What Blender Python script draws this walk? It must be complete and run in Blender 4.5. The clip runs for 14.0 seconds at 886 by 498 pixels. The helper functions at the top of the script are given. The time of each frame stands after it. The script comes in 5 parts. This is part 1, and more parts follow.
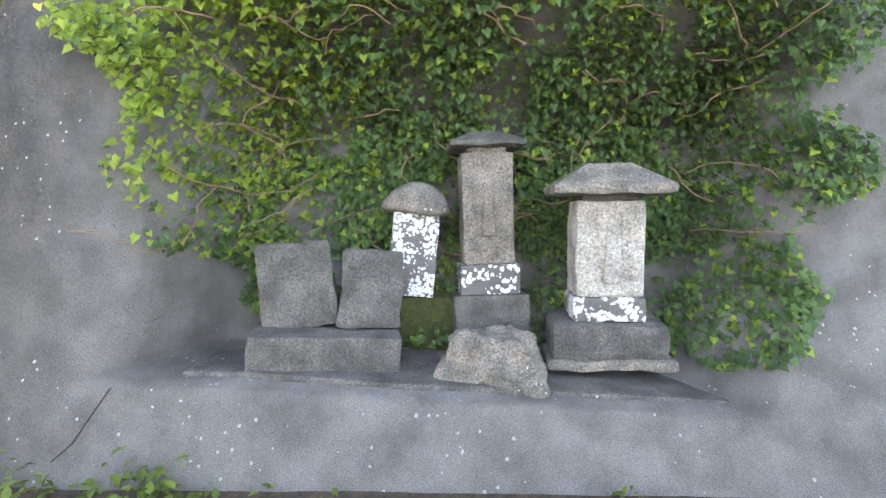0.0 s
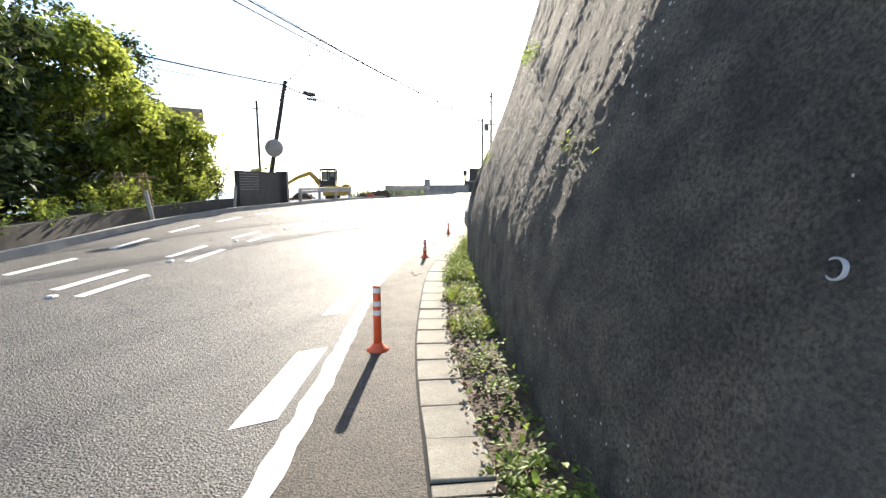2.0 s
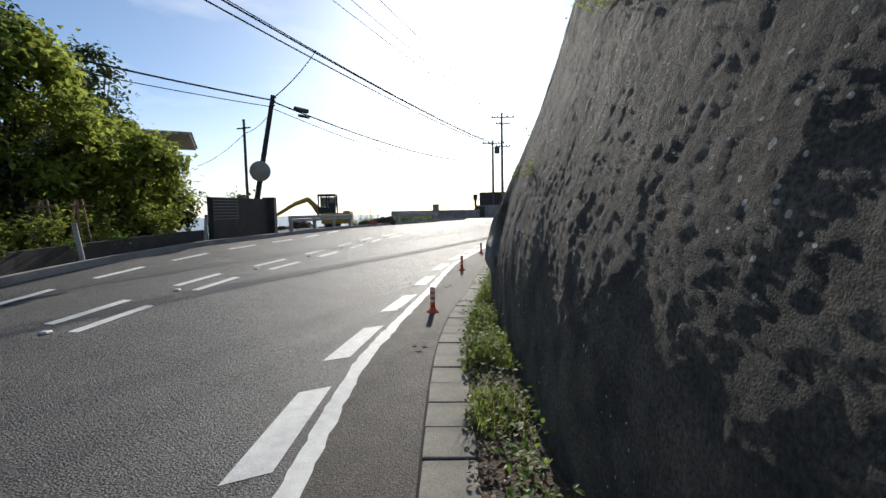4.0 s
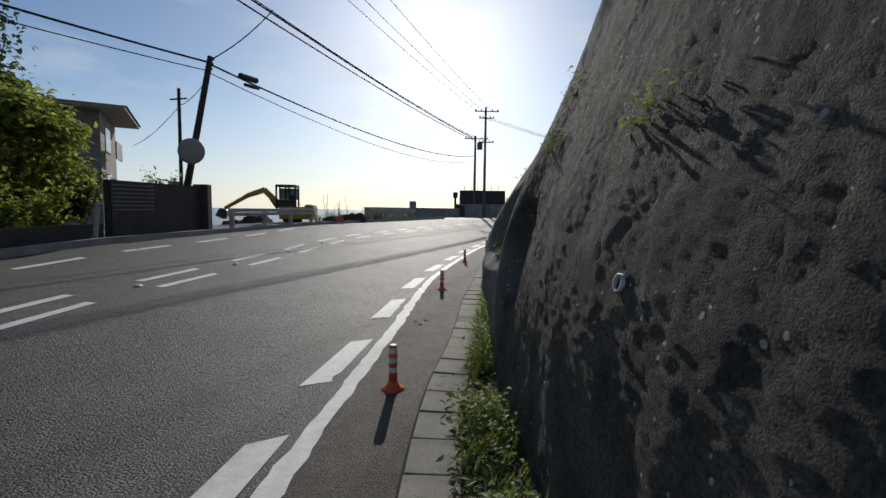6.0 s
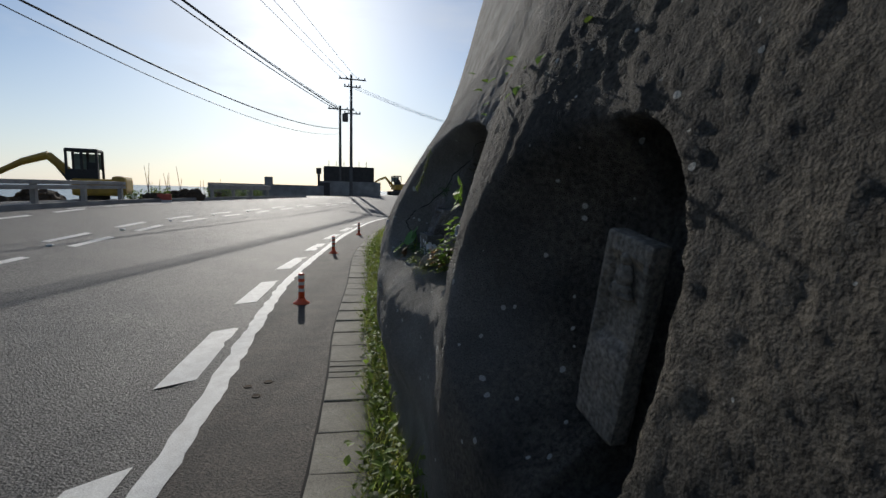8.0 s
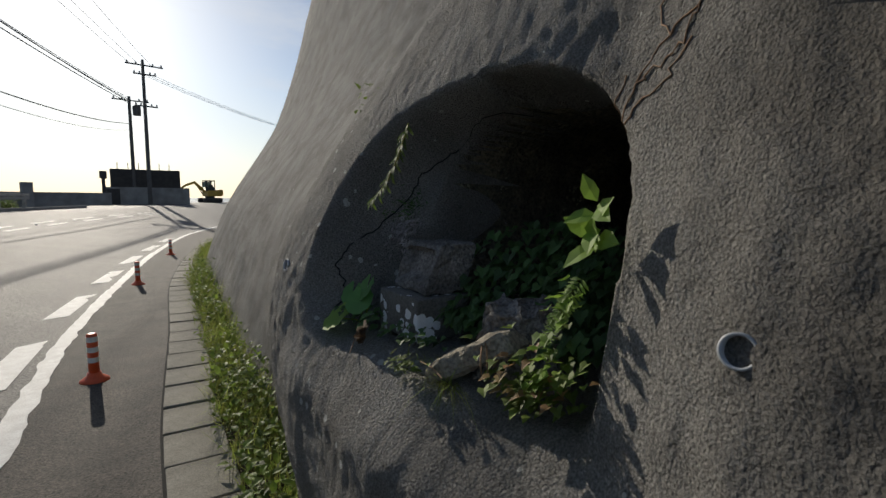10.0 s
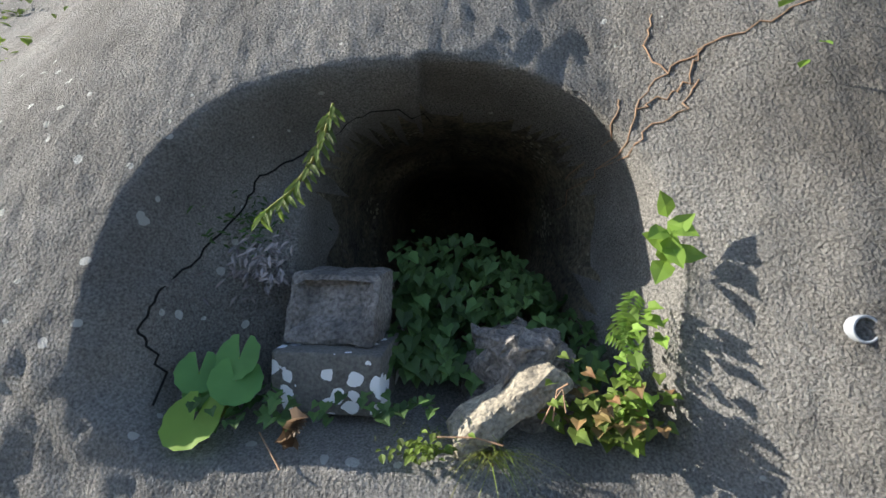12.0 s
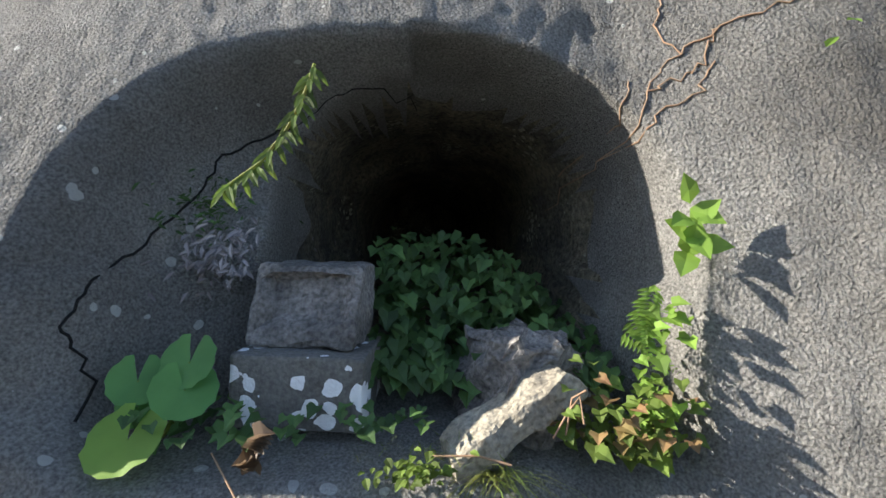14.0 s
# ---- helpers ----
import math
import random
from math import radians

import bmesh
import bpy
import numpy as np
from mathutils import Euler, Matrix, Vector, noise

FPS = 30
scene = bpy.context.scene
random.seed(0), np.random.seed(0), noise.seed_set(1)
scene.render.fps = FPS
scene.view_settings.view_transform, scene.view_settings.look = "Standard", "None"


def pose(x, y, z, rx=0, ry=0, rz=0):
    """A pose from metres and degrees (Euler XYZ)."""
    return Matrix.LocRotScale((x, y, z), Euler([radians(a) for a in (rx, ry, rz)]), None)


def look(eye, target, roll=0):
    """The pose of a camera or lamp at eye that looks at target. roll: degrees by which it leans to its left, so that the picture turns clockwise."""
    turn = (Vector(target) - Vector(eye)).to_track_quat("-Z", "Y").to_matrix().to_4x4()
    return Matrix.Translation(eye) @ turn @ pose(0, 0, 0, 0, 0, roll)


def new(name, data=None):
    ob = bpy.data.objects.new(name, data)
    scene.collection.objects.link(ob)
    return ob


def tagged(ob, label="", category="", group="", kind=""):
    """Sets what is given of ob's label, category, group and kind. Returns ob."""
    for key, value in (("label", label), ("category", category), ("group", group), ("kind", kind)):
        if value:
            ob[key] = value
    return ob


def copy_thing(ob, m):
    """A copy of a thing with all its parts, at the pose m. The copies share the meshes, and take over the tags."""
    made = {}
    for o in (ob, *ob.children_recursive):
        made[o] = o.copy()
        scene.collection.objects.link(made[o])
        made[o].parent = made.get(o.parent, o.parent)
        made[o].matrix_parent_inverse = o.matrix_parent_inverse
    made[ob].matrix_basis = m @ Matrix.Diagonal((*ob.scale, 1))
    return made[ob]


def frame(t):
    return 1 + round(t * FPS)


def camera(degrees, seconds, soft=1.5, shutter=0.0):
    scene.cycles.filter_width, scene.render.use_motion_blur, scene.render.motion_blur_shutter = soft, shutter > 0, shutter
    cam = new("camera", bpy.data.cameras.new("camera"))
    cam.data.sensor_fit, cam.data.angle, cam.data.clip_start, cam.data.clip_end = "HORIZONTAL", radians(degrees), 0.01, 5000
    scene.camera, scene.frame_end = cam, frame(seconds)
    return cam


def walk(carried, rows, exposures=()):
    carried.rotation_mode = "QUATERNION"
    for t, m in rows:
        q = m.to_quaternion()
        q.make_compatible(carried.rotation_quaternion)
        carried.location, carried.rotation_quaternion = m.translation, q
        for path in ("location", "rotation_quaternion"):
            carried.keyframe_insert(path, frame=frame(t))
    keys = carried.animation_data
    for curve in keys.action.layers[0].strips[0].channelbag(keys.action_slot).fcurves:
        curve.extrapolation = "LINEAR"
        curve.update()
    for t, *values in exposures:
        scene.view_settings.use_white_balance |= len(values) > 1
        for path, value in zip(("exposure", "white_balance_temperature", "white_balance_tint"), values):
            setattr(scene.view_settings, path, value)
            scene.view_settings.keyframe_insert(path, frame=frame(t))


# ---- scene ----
cam = camera(87.11, 14.0)

# seconds, x, y, z, yaw, pitch, roll
ROUTE = [
    (0.0, 0.820, -4.125, 1.616, -51.37, -5.03, 0.51),
    (0.5, 0.433, -3.399, 1.600, -42.60, -5.78, 1.87),
    (1.0, 0.229, -2.553, 1.604, -22.62, -5.04, 2.11),
    (1.5, 0.125, -1.619, 1.625, -9.32, -6.71, 0.27),
    (2.0, 0.055, -0.803, 1.587, -1.20, -7.56, -0.44),
    (2.2, 0.019, -0.480, 1.582, 1.01, -7.54, 0.39),
    (2.5, -0.031, -0.003, 1.606, 0.96, -6.78, 1.00),
    (3.0, -0.053, 0.735, 1.601, 0.28, -5.41, -0.70),
    (3.2, -0.049, 1.016, 1.619, 0.39, -4.49, -0.87),
    (5.3, 0.168, 4.238, 1.626, -2.18, -4.66, -0.74),
    (5.5, 0.142, 4.579, 1.647, -2.36, -4.72, 0.06),
    (6.0, 0.087, 5.501, 1.650, -2.98, -4.77, 0.78),
    (6.5, 0.116, 6.339, 1.627, -5.00, -4.17, 1.58),
    (7.0, 0.146, 7.180, 1.602, -8.95, -5.77, 0.22),
    (7.5, 0.253, 7.875, 1.572, -16.64, -7.53, -1.87),
    (8.0, 0.307, 8.498, 1.566, -19.40, -6.98, 1.49),
    (8.2, 0.310, 8.696, 1.597, -20.40, -6.81, 0.25),
    (10.3, 0.338, 10.256, 1.599, -49.37, -6.53, -1.08),
    (10.5, 0.284, 10.367, 1.614, -56.84, -6.71, -2.57),
    (11.0, 0.216, 10.590, 1.606, -71.21, -5.80, 0.91),
    (11.5, 0.242, 10.764, 1.608, -79.76, -5.35, 0.51),
    (12.0, 0.204, 10.985, 1.601, -89.50, -4.46, 0.54),
    (12.5, 0.160, 11.084, 1.584, -94.83, -3.07, 1.03),
    (13.0, 0.166, 11.097, 1.596, -95.23, -3.96, 0.75),
    (13.5, 0.181, 11.106, 1.584, -95.13, -3.11, 1.69),
    (14.0, 0.330, 11.042, 1.530, -93.92, -1.89, 1.77),
]
EXPOSURES = [(0.0, 3.35, 8300, 19), (0.6, 3.7, 8200, 18), (1.2, 2.6, 7600, 14), (1.5, 2.05, 7200, 12), (2.0, 1.6, 7000, 11), (3.0, 0.85, 6600, 10), (5.3, -0.55, 6300, 10), (8.2, -0.65, 6300, 10), (10.3, -0.45, 6800, 10), (11.0, 0.2, 6650, 10), (12.0, 1.25, 6400, 10), (14.0, 1.42, 6400, 10)]
walk(cam, [(t, pose(x, y, z, 90 + p, 0, w) @ pose(0, 0, 0, 0, 0, r)) for t, x, y, z, w, p, r in ROUTE], EXPOSURES)
# ---- world ----
SUN_EL, SUN_AZ = 22.5, 2.6
world = bpy.data.worlds.new("world")
scene.world = world
world.use_nodes = True
wn = world.node_tree
sky = wn.nodes.new("ShaderNodeTexSky")
sky.sky_type, sky.sun_disc = "NISHITA", False
sky.sun_elevation, sky.sun_rotation = radians(SUN_EL), radians(SUN_AZ)
sky.dust_density, sky.air_density, sky.ozone_density, sky.altitude = 1.3, 1.0, 1.6, 900
# thin white cloud drifting through the blue
wtc = wn.nodes.new("ShaderNodeTexCoord")
wmap = wn.nodes.new("ShaderNodeMapping")
wmap.inputs["Scale"].default_value = (1.0, 1.0, 3.2)
wn.links.new(wtc.outputs["Generated"], wmap.inputs["Vector"])
wno = wn.nodes.new("ShaderNodeTexNoise")
wno.inputs["Scale"].default_value, wno.inputs["Detail"].default_value, wno.inputs["Roughness"].default_value = 3.2, 7, 0.55
wn.links.new(wmap.outputs[0], wno.inputs["Vector"])
wmr = wn.nodes.new("ShaderNodeMapRange")
wmr.inputs["From Min"].default_value, wmr.inputs["From Max"].default_value = 0.5, 0.75
wmr.inputs["To Min"].default_value, wmr.inputs["To Max"].default_value = 0.0, 0.55
wn.links.new(wno.outputs["Fac"], wmr.inputs["Value"])
tint = wn.nodes.new("ShaderNodeMixRGB")
tint.blend_type, tint.inputs[0].default_value, tint.inputs[2].default_value = "MULTIPLY", 1.0, (0.9, 1.0, 1.1, 1)
wn.links.new(sky.outputs[0], tint.inputs[1])
cloud = wn.nodes.new("ShaderNodeMixRGB")
cloud.inputs[2].default_value = (9.5, 9.9, 10.4, 1)
# white sea haze low over the horizon
wsp = wn.nodes.new("ShaderNodeSeparateXYZ")
wn.links.new(wtc.outputs["Generated"], wsp.inputs[0])
whz = wn.nodes.new("ShaderNodeMapRange")
whz.inputs["From Min"].default_value, whz.inputs["From Max"].default_value = 0.0, 0.22
whz.inputs["To Min"].default_value, whz.inputs["To Max"].default_value = 0.6, 0.0
wn.links.new(wsp.outputs["Z"], whz.inputs["Value"])
wmx = wn.nodes.new("ShaderNodeMath")
wmx.operation = "MAXIMUM"
wn.links.new(wmr.outputs[0], wmx.inputs[0])
wn.links.new(whz.outputs[0], wmx.inputs[1])
wn.links.new(wmx.outputs[0], cloud.inputs[0])
wn.links.new(tint.outputs[0], cloud.inputs[1])
wn.links.new(cloud.outputs[0], wn.nodes["Background"].inputs[0])
wn.nodes["Background"].inputs[1].default_value = 0.11
sun = new("sun", bpy.data.lights.new("sun", "SUN"))
sun.data.energy, sun.data.angle, sun.data.color = 5.0, radians(0.5), (1.0, 0.93, 0.82)
ce = math.cos(radians(SUN_EL))
to_sun = Vector((ce * math.sin(radians(SUN_AZ)), ce * math.cos(radians(SUN_AZ)), math.sin(radians(SUN_EL))))
sun.matrix_world = look((0, 0, 30), Vector((0, 0, 30)) - to_sun)


# ---- materials ----
def material(name, col, col2=None, rough=0.85, scale=6.0, grain=0.0, grain_scale=160.0, bump=0.0, bump_scale=60.0, metal=0.0, coords="Object"):
    """Two-scale procedural surface: blotches of col and col2, fine grain, relief."""
    m = bpy.data.materials.new(name)
    m.use_nodes = True
    nt = m.node_tree
    b = nt.nodes["Principled BSDF"]
    b.inputs["Roughness"].default_value = rough
    b.inputs["Metallic"].default_value = metal
    tc = nt.nodes.new("ShaderNodeTexCoord")
    co = tc.outputs[coords]
    n1 = nt.nodes.new("ShaderNodeTexNoise")
    n1.inputs["Scale"].default_value, n1.inputs["Detail"].default_value = scale, 5
    nt.links.new(co, n1.inputs["Vector"])
    ramp = nt.nodes.new("ShaderNodeMapRange")
    ramp.inputs["From Min"].default_value, ramp.inputs["From Max"].default_value = 0.35, 0.65
    nt.links.new(n1.outputs["Fac"], ramp.inputs["Value"])
    mix = nt.nodes.new("ShaderNodeMix")
    mix.data_type = "RGBA"
    mix.inputs["A"].default_value = (*col, 1)
    mix.inputs["B"].default_value = (*(col2 or [c * 0.75 for c in col]), 1)
    nt.links.new(ramp.outputs[0], mix.inputs["Factor"])
    out = mix.outputs["Result"]
    n2 = nt.nodes.new("ShaderNodeTexNoise")
    n2.inputs["Scale"].default_value, n2.inputs["Detail"].default_value = grain_scale, 3
    nt.links.new(co, n2.inputs["Vector"])
    if grain:
        mr = nt.nodes.new("ShaderNodeMapRange")
        mr.inputs["From Min"].default_value, mr.inputs["From Max"].default_value = 0.3, 0.7
        mr.inputs["To Min"].default_value, mr.inputs["To Max"].default_value = 1 - grain, 1 + grain
        nt.links.new(n2.outputs["Fac"], mr.inputs["Value"])
        mul = nt.nodes.new("ShaderNodeMix")
        mul.data_type, mul.blend_type = "RGBA", "MULTIPLY"
        mul.inputs["Factor"].default_value = 1
        nt.links.new(out, mul.inputs["A"])
        nt.links.new(mr.outputs[0], mul.inputs["B"])
        out = mul.outputs["Result"]
    nt.links.new(out, b.inputs["Base Color"])
    if bump:
        n3 = nt.nodes.new("ShaderNodeTexNoise")
        n3.inputs["Scale"].default_value, n3.inputs["Detail"].default_value = bump_scale, 6
        nt.links.new(co, n3.inputs["Vector"])
        bp = nt.nodes.new("ShaderNodeBump")
        bp.inputs["Strength"].default_value, bp.inputs["Distance"].default_value = 1.0, bump
        nt.links.new(n3.outputs["Fac"], bp.inputs["Height"])
        nt.links.new(bp.outputs[0], b.inputs["Normal"])
    return m


def lumpy(m, layers):
    """Coarser relief under a material's fine relief: (scale, depth) of each layer."""
    nt = m.node_tree
    bp = nt.nodes["Principled BSDF"].inputs["Normal"].links[0].from_node
    tc = nt.nodes.new("ShaderNodeTexCoord")
    for scale, depth in layers:
        n = nt.nodes.new("ShaderNodeTexNoise")
        n.inputs["Scale"].default_value, n.inputs["Detail"].default_value, n.inputs["Roughness"].default_value = scale, 9, 0.68
        n.inputs["Distortion"].default_value = 0.4
        nt.links.new(tc.outputs["Object"], n.inputs["Vector"])
        b2 = nt.nodes.new("ShaderNodeBump")
        b2.inputs["Strength"].default_value, b2.inputs["Distance"].default_value = 1.0, depth
        nt.links.new(n.outputs["Fac"], b2.inputs["Height"])
        nt.links.new(b2.outputs[0], bp.inputs["Normal"])
        bp = b2
    return m


def spots(m, scale, size, col, clump_scale=1.5, clump=0.5):
    """Round blotches (lichen) over a material made by material()."""
    nt = m.node_tree
    b = nt.nodes["Principled BSDF"]
    old = b.inputs["Base Color"].links[0].from_socket
    tc = nt.nodes.new("ShaderNodeTexCoord")
    warp = nt.nodes.new("ShaderNodeTexNoise")
    warp.inputs["Scale"].default_value, warp.inputs["Detail"].default_value = scale * 1.5, 3
    nt.links.new(tc.outputs["Object"], warp.inputs["Vector"])
    add = nt.nodes.new("ShaderNodeMixRGB")
    add.blend_type = "ADD"
    add.inputs[0].default_value = 0.35 / scale
    nt.links.new(tc.outputs["Object"], add.inputs[1])
    nt.links.new(warp.outputs["Color"], add.inputs[2])
    v = nt.nodes.new("ShaderNodeTexVoronoi")
    v.inputs["Scale"].default_value = scale
    nt.links.new(add.outputs[0], v.inputs["Vector"])
    c = nt.nodes.new("ShaderNodeTexNoise")
    c.inputs["Scale"].default_value, c.inputs["Detail"].default_value = clump_scale, 2
    nt.links.new(tc.outputs["Object"], c.inputs["Vector"])
    # radius of each blotch grows with the clump noise
    rad = nt.nodes.new("ShaderNodeMapRange")
    rad.inputs["From Min"].default_value, rad.inputs["From Max"].default_value = clump, clump + 0.15
    rad.inputs["To Min"].default_value, rad.inputs["To Max"].default_value = 0.0, size
    nt.links.new(c.outputs["Fac"], rad.inputs["Value"])
    less = nt.nodes.new("ShaderNodeMath")
    less.operation = "LESS_THAN"
    nt.links.new(v.outputs["Distance"], less.inputs[0])
    nt.links.new(rad.outputs[0], less.inputs[1])
    mix = nt.nodes.new("ShaderNodeMix")
    mix.data_type = "RGBA"
    mix.inputs["B"].default_value = (*col, 1)
    nt.links.new(old, mix.inputs["A"])
    nt.links.new(less.outputs[0], mix.inputs["Factor"])
    nt.links.new(mix.outputs["Result"], b.inputs["Base Color"])
    return m


def leaf_material(name, col, col2, thin=0.35):
    m = material(name, col, col2, rough=0.6, scale=9, coords="Object")
    nt = m.node_tree
    b = nt.nodes["Principled BSDF"]
    g = nt.nodes.new("ShaderNodeNewGeometry")
    mr = nt.nodes.new("ShaderNodeMapRange")
    mr.inputs["To Min"].default_value, mr.inputs["To Max"].default_value = 0.6, 1.45
    nt.links.new(g.outputs["Random Per Island"], mr.inputs["Value"])
    mul = nt.nodes.new("ShaderNodeMix")
    mul.data_type, mul.blend_type = "RGBA", "MULTIPLY"
    mul.inputs["Factor"].default_value = 1
    nt.links.new(b.inputs["Base Color"].links[0].from_socket, mul.inputs["A"])
    nt.links.new(mr.outputs[0], mul.inputs["B"])
    nt.links.new(mul.outputs["Result"], b.inputs["Base Color"])
    tr = nt.nodes.new("ShaderNodeBsdfTranslucent")
    nt.links.new(mul.outputs["Result"], tr.inputs["Color"])
    ms = nt.nodes.new("ShaderNodeMixShader")
    ms.inputs[0].default_value = thin
    nt.links.new(b.outputs[0], ms.inputs[1])
    nt.links.new(tr.outputs[0], ms.inputs[2])
    nt.links.new(ms.outputs[0], nt.nodes["Material Output"].inputs["Surface"])
    return m


M_asphalt = material("asphalt", (0.078, 0.075, 0.071), (0.052, 0.051, 0.05), 0.7, 0.9, 1.3, 55, 0.02, 70)
M_shoulder = material("shoulder_asphalt", (0.068, 0.056, 0.044), (0.045, 0.038, 0.031), 0.82, 3, 0.8, 80, 0.012, 80)
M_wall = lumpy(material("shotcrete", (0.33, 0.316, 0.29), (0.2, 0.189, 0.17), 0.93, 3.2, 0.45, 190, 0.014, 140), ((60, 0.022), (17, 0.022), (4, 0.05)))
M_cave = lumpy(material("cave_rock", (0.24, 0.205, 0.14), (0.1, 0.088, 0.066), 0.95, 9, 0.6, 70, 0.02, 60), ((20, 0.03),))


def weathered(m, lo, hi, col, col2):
    """Old algae-blackened stretch of the slope between two stations, its shade also put into the colour, with a ragged
    border.
    """
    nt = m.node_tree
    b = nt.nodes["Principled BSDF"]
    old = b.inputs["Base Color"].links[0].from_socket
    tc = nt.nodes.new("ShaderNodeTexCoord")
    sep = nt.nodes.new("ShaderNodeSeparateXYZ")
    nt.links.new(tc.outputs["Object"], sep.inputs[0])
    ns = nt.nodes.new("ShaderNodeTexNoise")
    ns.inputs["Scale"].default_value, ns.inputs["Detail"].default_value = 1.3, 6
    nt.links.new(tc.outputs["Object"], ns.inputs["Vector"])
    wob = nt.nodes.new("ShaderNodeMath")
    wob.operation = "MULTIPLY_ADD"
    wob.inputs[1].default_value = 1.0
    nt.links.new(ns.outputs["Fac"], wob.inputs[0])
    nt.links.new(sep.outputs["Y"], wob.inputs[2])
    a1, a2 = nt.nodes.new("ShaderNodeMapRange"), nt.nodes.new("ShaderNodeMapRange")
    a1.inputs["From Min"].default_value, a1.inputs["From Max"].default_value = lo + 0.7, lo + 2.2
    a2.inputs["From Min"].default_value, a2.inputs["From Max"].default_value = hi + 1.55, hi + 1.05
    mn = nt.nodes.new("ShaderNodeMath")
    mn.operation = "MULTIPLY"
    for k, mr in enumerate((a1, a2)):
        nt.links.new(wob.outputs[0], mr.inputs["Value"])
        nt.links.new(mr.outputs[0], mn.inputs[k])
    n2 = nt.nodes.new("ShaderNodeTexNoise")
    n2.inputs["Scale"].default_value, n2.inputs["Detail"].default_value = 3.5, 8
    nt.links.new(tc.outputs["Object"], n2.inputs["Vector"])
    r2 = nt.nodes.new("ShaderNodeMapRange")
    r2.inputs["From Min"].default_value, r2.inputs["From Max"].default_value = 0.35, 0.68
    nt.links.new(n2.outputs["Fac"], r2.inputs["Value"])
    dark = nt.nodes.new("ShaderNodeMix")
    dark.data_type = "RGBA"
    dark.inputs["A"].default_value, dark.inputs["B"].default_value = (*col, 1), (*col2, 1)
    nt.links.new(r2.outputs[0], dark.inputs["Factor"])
    # coarse sand showing through the algae and the painted shade
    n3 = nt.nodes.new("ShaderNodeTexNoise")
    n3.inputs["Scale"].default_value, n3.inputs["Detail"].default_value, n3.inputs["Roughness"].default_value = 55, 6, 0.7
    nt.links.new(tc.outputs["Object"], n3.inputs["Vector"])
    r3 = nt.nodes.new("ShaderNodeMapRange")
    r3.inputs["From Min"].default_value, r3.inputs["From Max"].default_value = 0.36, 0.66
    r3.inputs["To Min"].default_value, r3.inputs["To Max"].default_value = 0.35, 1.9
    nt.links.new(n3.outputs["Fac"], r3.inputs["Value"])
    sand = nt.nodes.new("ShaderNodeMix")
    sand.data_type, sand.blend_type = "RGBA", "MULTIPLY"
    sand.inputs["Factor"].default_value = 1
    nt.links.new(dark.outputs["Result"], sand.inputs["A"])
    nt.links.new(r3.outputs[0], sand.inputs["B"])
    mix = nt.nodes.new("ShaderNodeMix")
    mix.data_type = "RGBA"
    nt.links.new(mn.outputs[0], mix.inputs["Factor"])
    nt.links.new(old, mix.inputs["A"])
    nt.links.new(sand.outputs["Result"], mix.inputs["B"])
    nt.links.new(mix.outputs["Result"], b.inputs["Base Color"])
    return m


# darker than the algae alone: this stretch's shade is in these two colours
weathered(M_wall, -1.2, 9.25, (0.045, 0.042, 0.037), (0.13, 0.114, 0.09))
spots(M_wall, 14, 0.15, (0.62, 0.62, 0.58), 1.3, 0.46)
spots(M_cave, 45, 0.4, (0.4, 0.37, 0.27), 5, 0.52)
M_paint = material("road_paint", (0.72, 0.72, 0.69), (0.6, 0.59, 0.56), 0.7, 9, 0.15, 90, 0.002, 150)
M_block = material("gutter_concrete", (0.3, 0.28, 0.23), (0.2, 0.185, 0.15), 0.9, 4, 0.35, 170, 0.004, 120)
M_soil = material("leaf_litter", (0.11, 0.075, 0.045), (0.05, 0.04, 0.028), 0.95, 12, 0.5, 80, 0.02, 40)
M_orange = material("orange_plastic", (0.85, 0.13, 0.04), (0.7, 0.11, 0.04), 0.45, 8, 0.08, 60)
M_white = material("reflective_white", (0.78, 0.78, 0.75), (0.65, 0.64, 0.6), 0.4, 12)
M_stone = spots(material("weathered_stone", (0.27, 0.235, 0.19), (0.13, 0.12, 0.1), 0.92, 6, 0.5, 70, 0.014, 45), 24, 0.35, (0.55, 0.55, 0.52), 3, 0.58)
M_stone_dark = spots(material("dark_stone", (0.15, 0.14, 0.122), (0.075, 0.072, 0.062), 0.93, 5, 0.5, 80, 0.014, 45), 20, 0.3, (0.5, 0.52, 0.5), 3, 0.6)
M_stone_pale = spots(material("pale_stone", (0.52, 0.48, 0.41), (0.3, 0.275, 0.23), 0.92, 5, 0.45, 60, 0.018, 40), 40, 0.4, (0.66, 0.66, 0.64), 4, 0.5)
M_lichen = spots(material("lichened_stone", (0.17, 0.16, 0.145), (0.12, 0.115, 0.105), 0.92, 5, 0.3, 120, 0.006, 70), 34, 0.62, (0.68, 0.69, 0.69), 6, 0.36)
M_base = spots(material("slab_stone", (0.15, 0.145, 0.13), (0.11, 0.105, 0.095), 0.92, 6, 0.3, 140, 0.004, 90), 26, 0.55, (0.74, 0.75, 0.76), 9, 0.42)
M_trough = material("trough_stone", (0.24, 0.22, 0.2), (0.12, 0.11, 0.1), 0.95, 14, 0.5, 110, 0.012, 90)
M_rock = material("pale_rock", (0.34, 0.31, 0.24), (0.24, 0.21, 0.16), 0.94, 8, 0.4, 110, 0.012, 60)
M_moss = material("moss", (0.07, 0.085, 0.02), (0.05, 0.05, 0.02), 0.95, 20, 0.5, 120, 0.012, 80)
M_crack = material("crack_shadow", (0.012, 0.011, 0.01), None, 1.0)
M_pipe = material("grey_pvc", (0.42, 0.44, 0.46), (0.3, 0.31, 0.32), 0.5, 15)
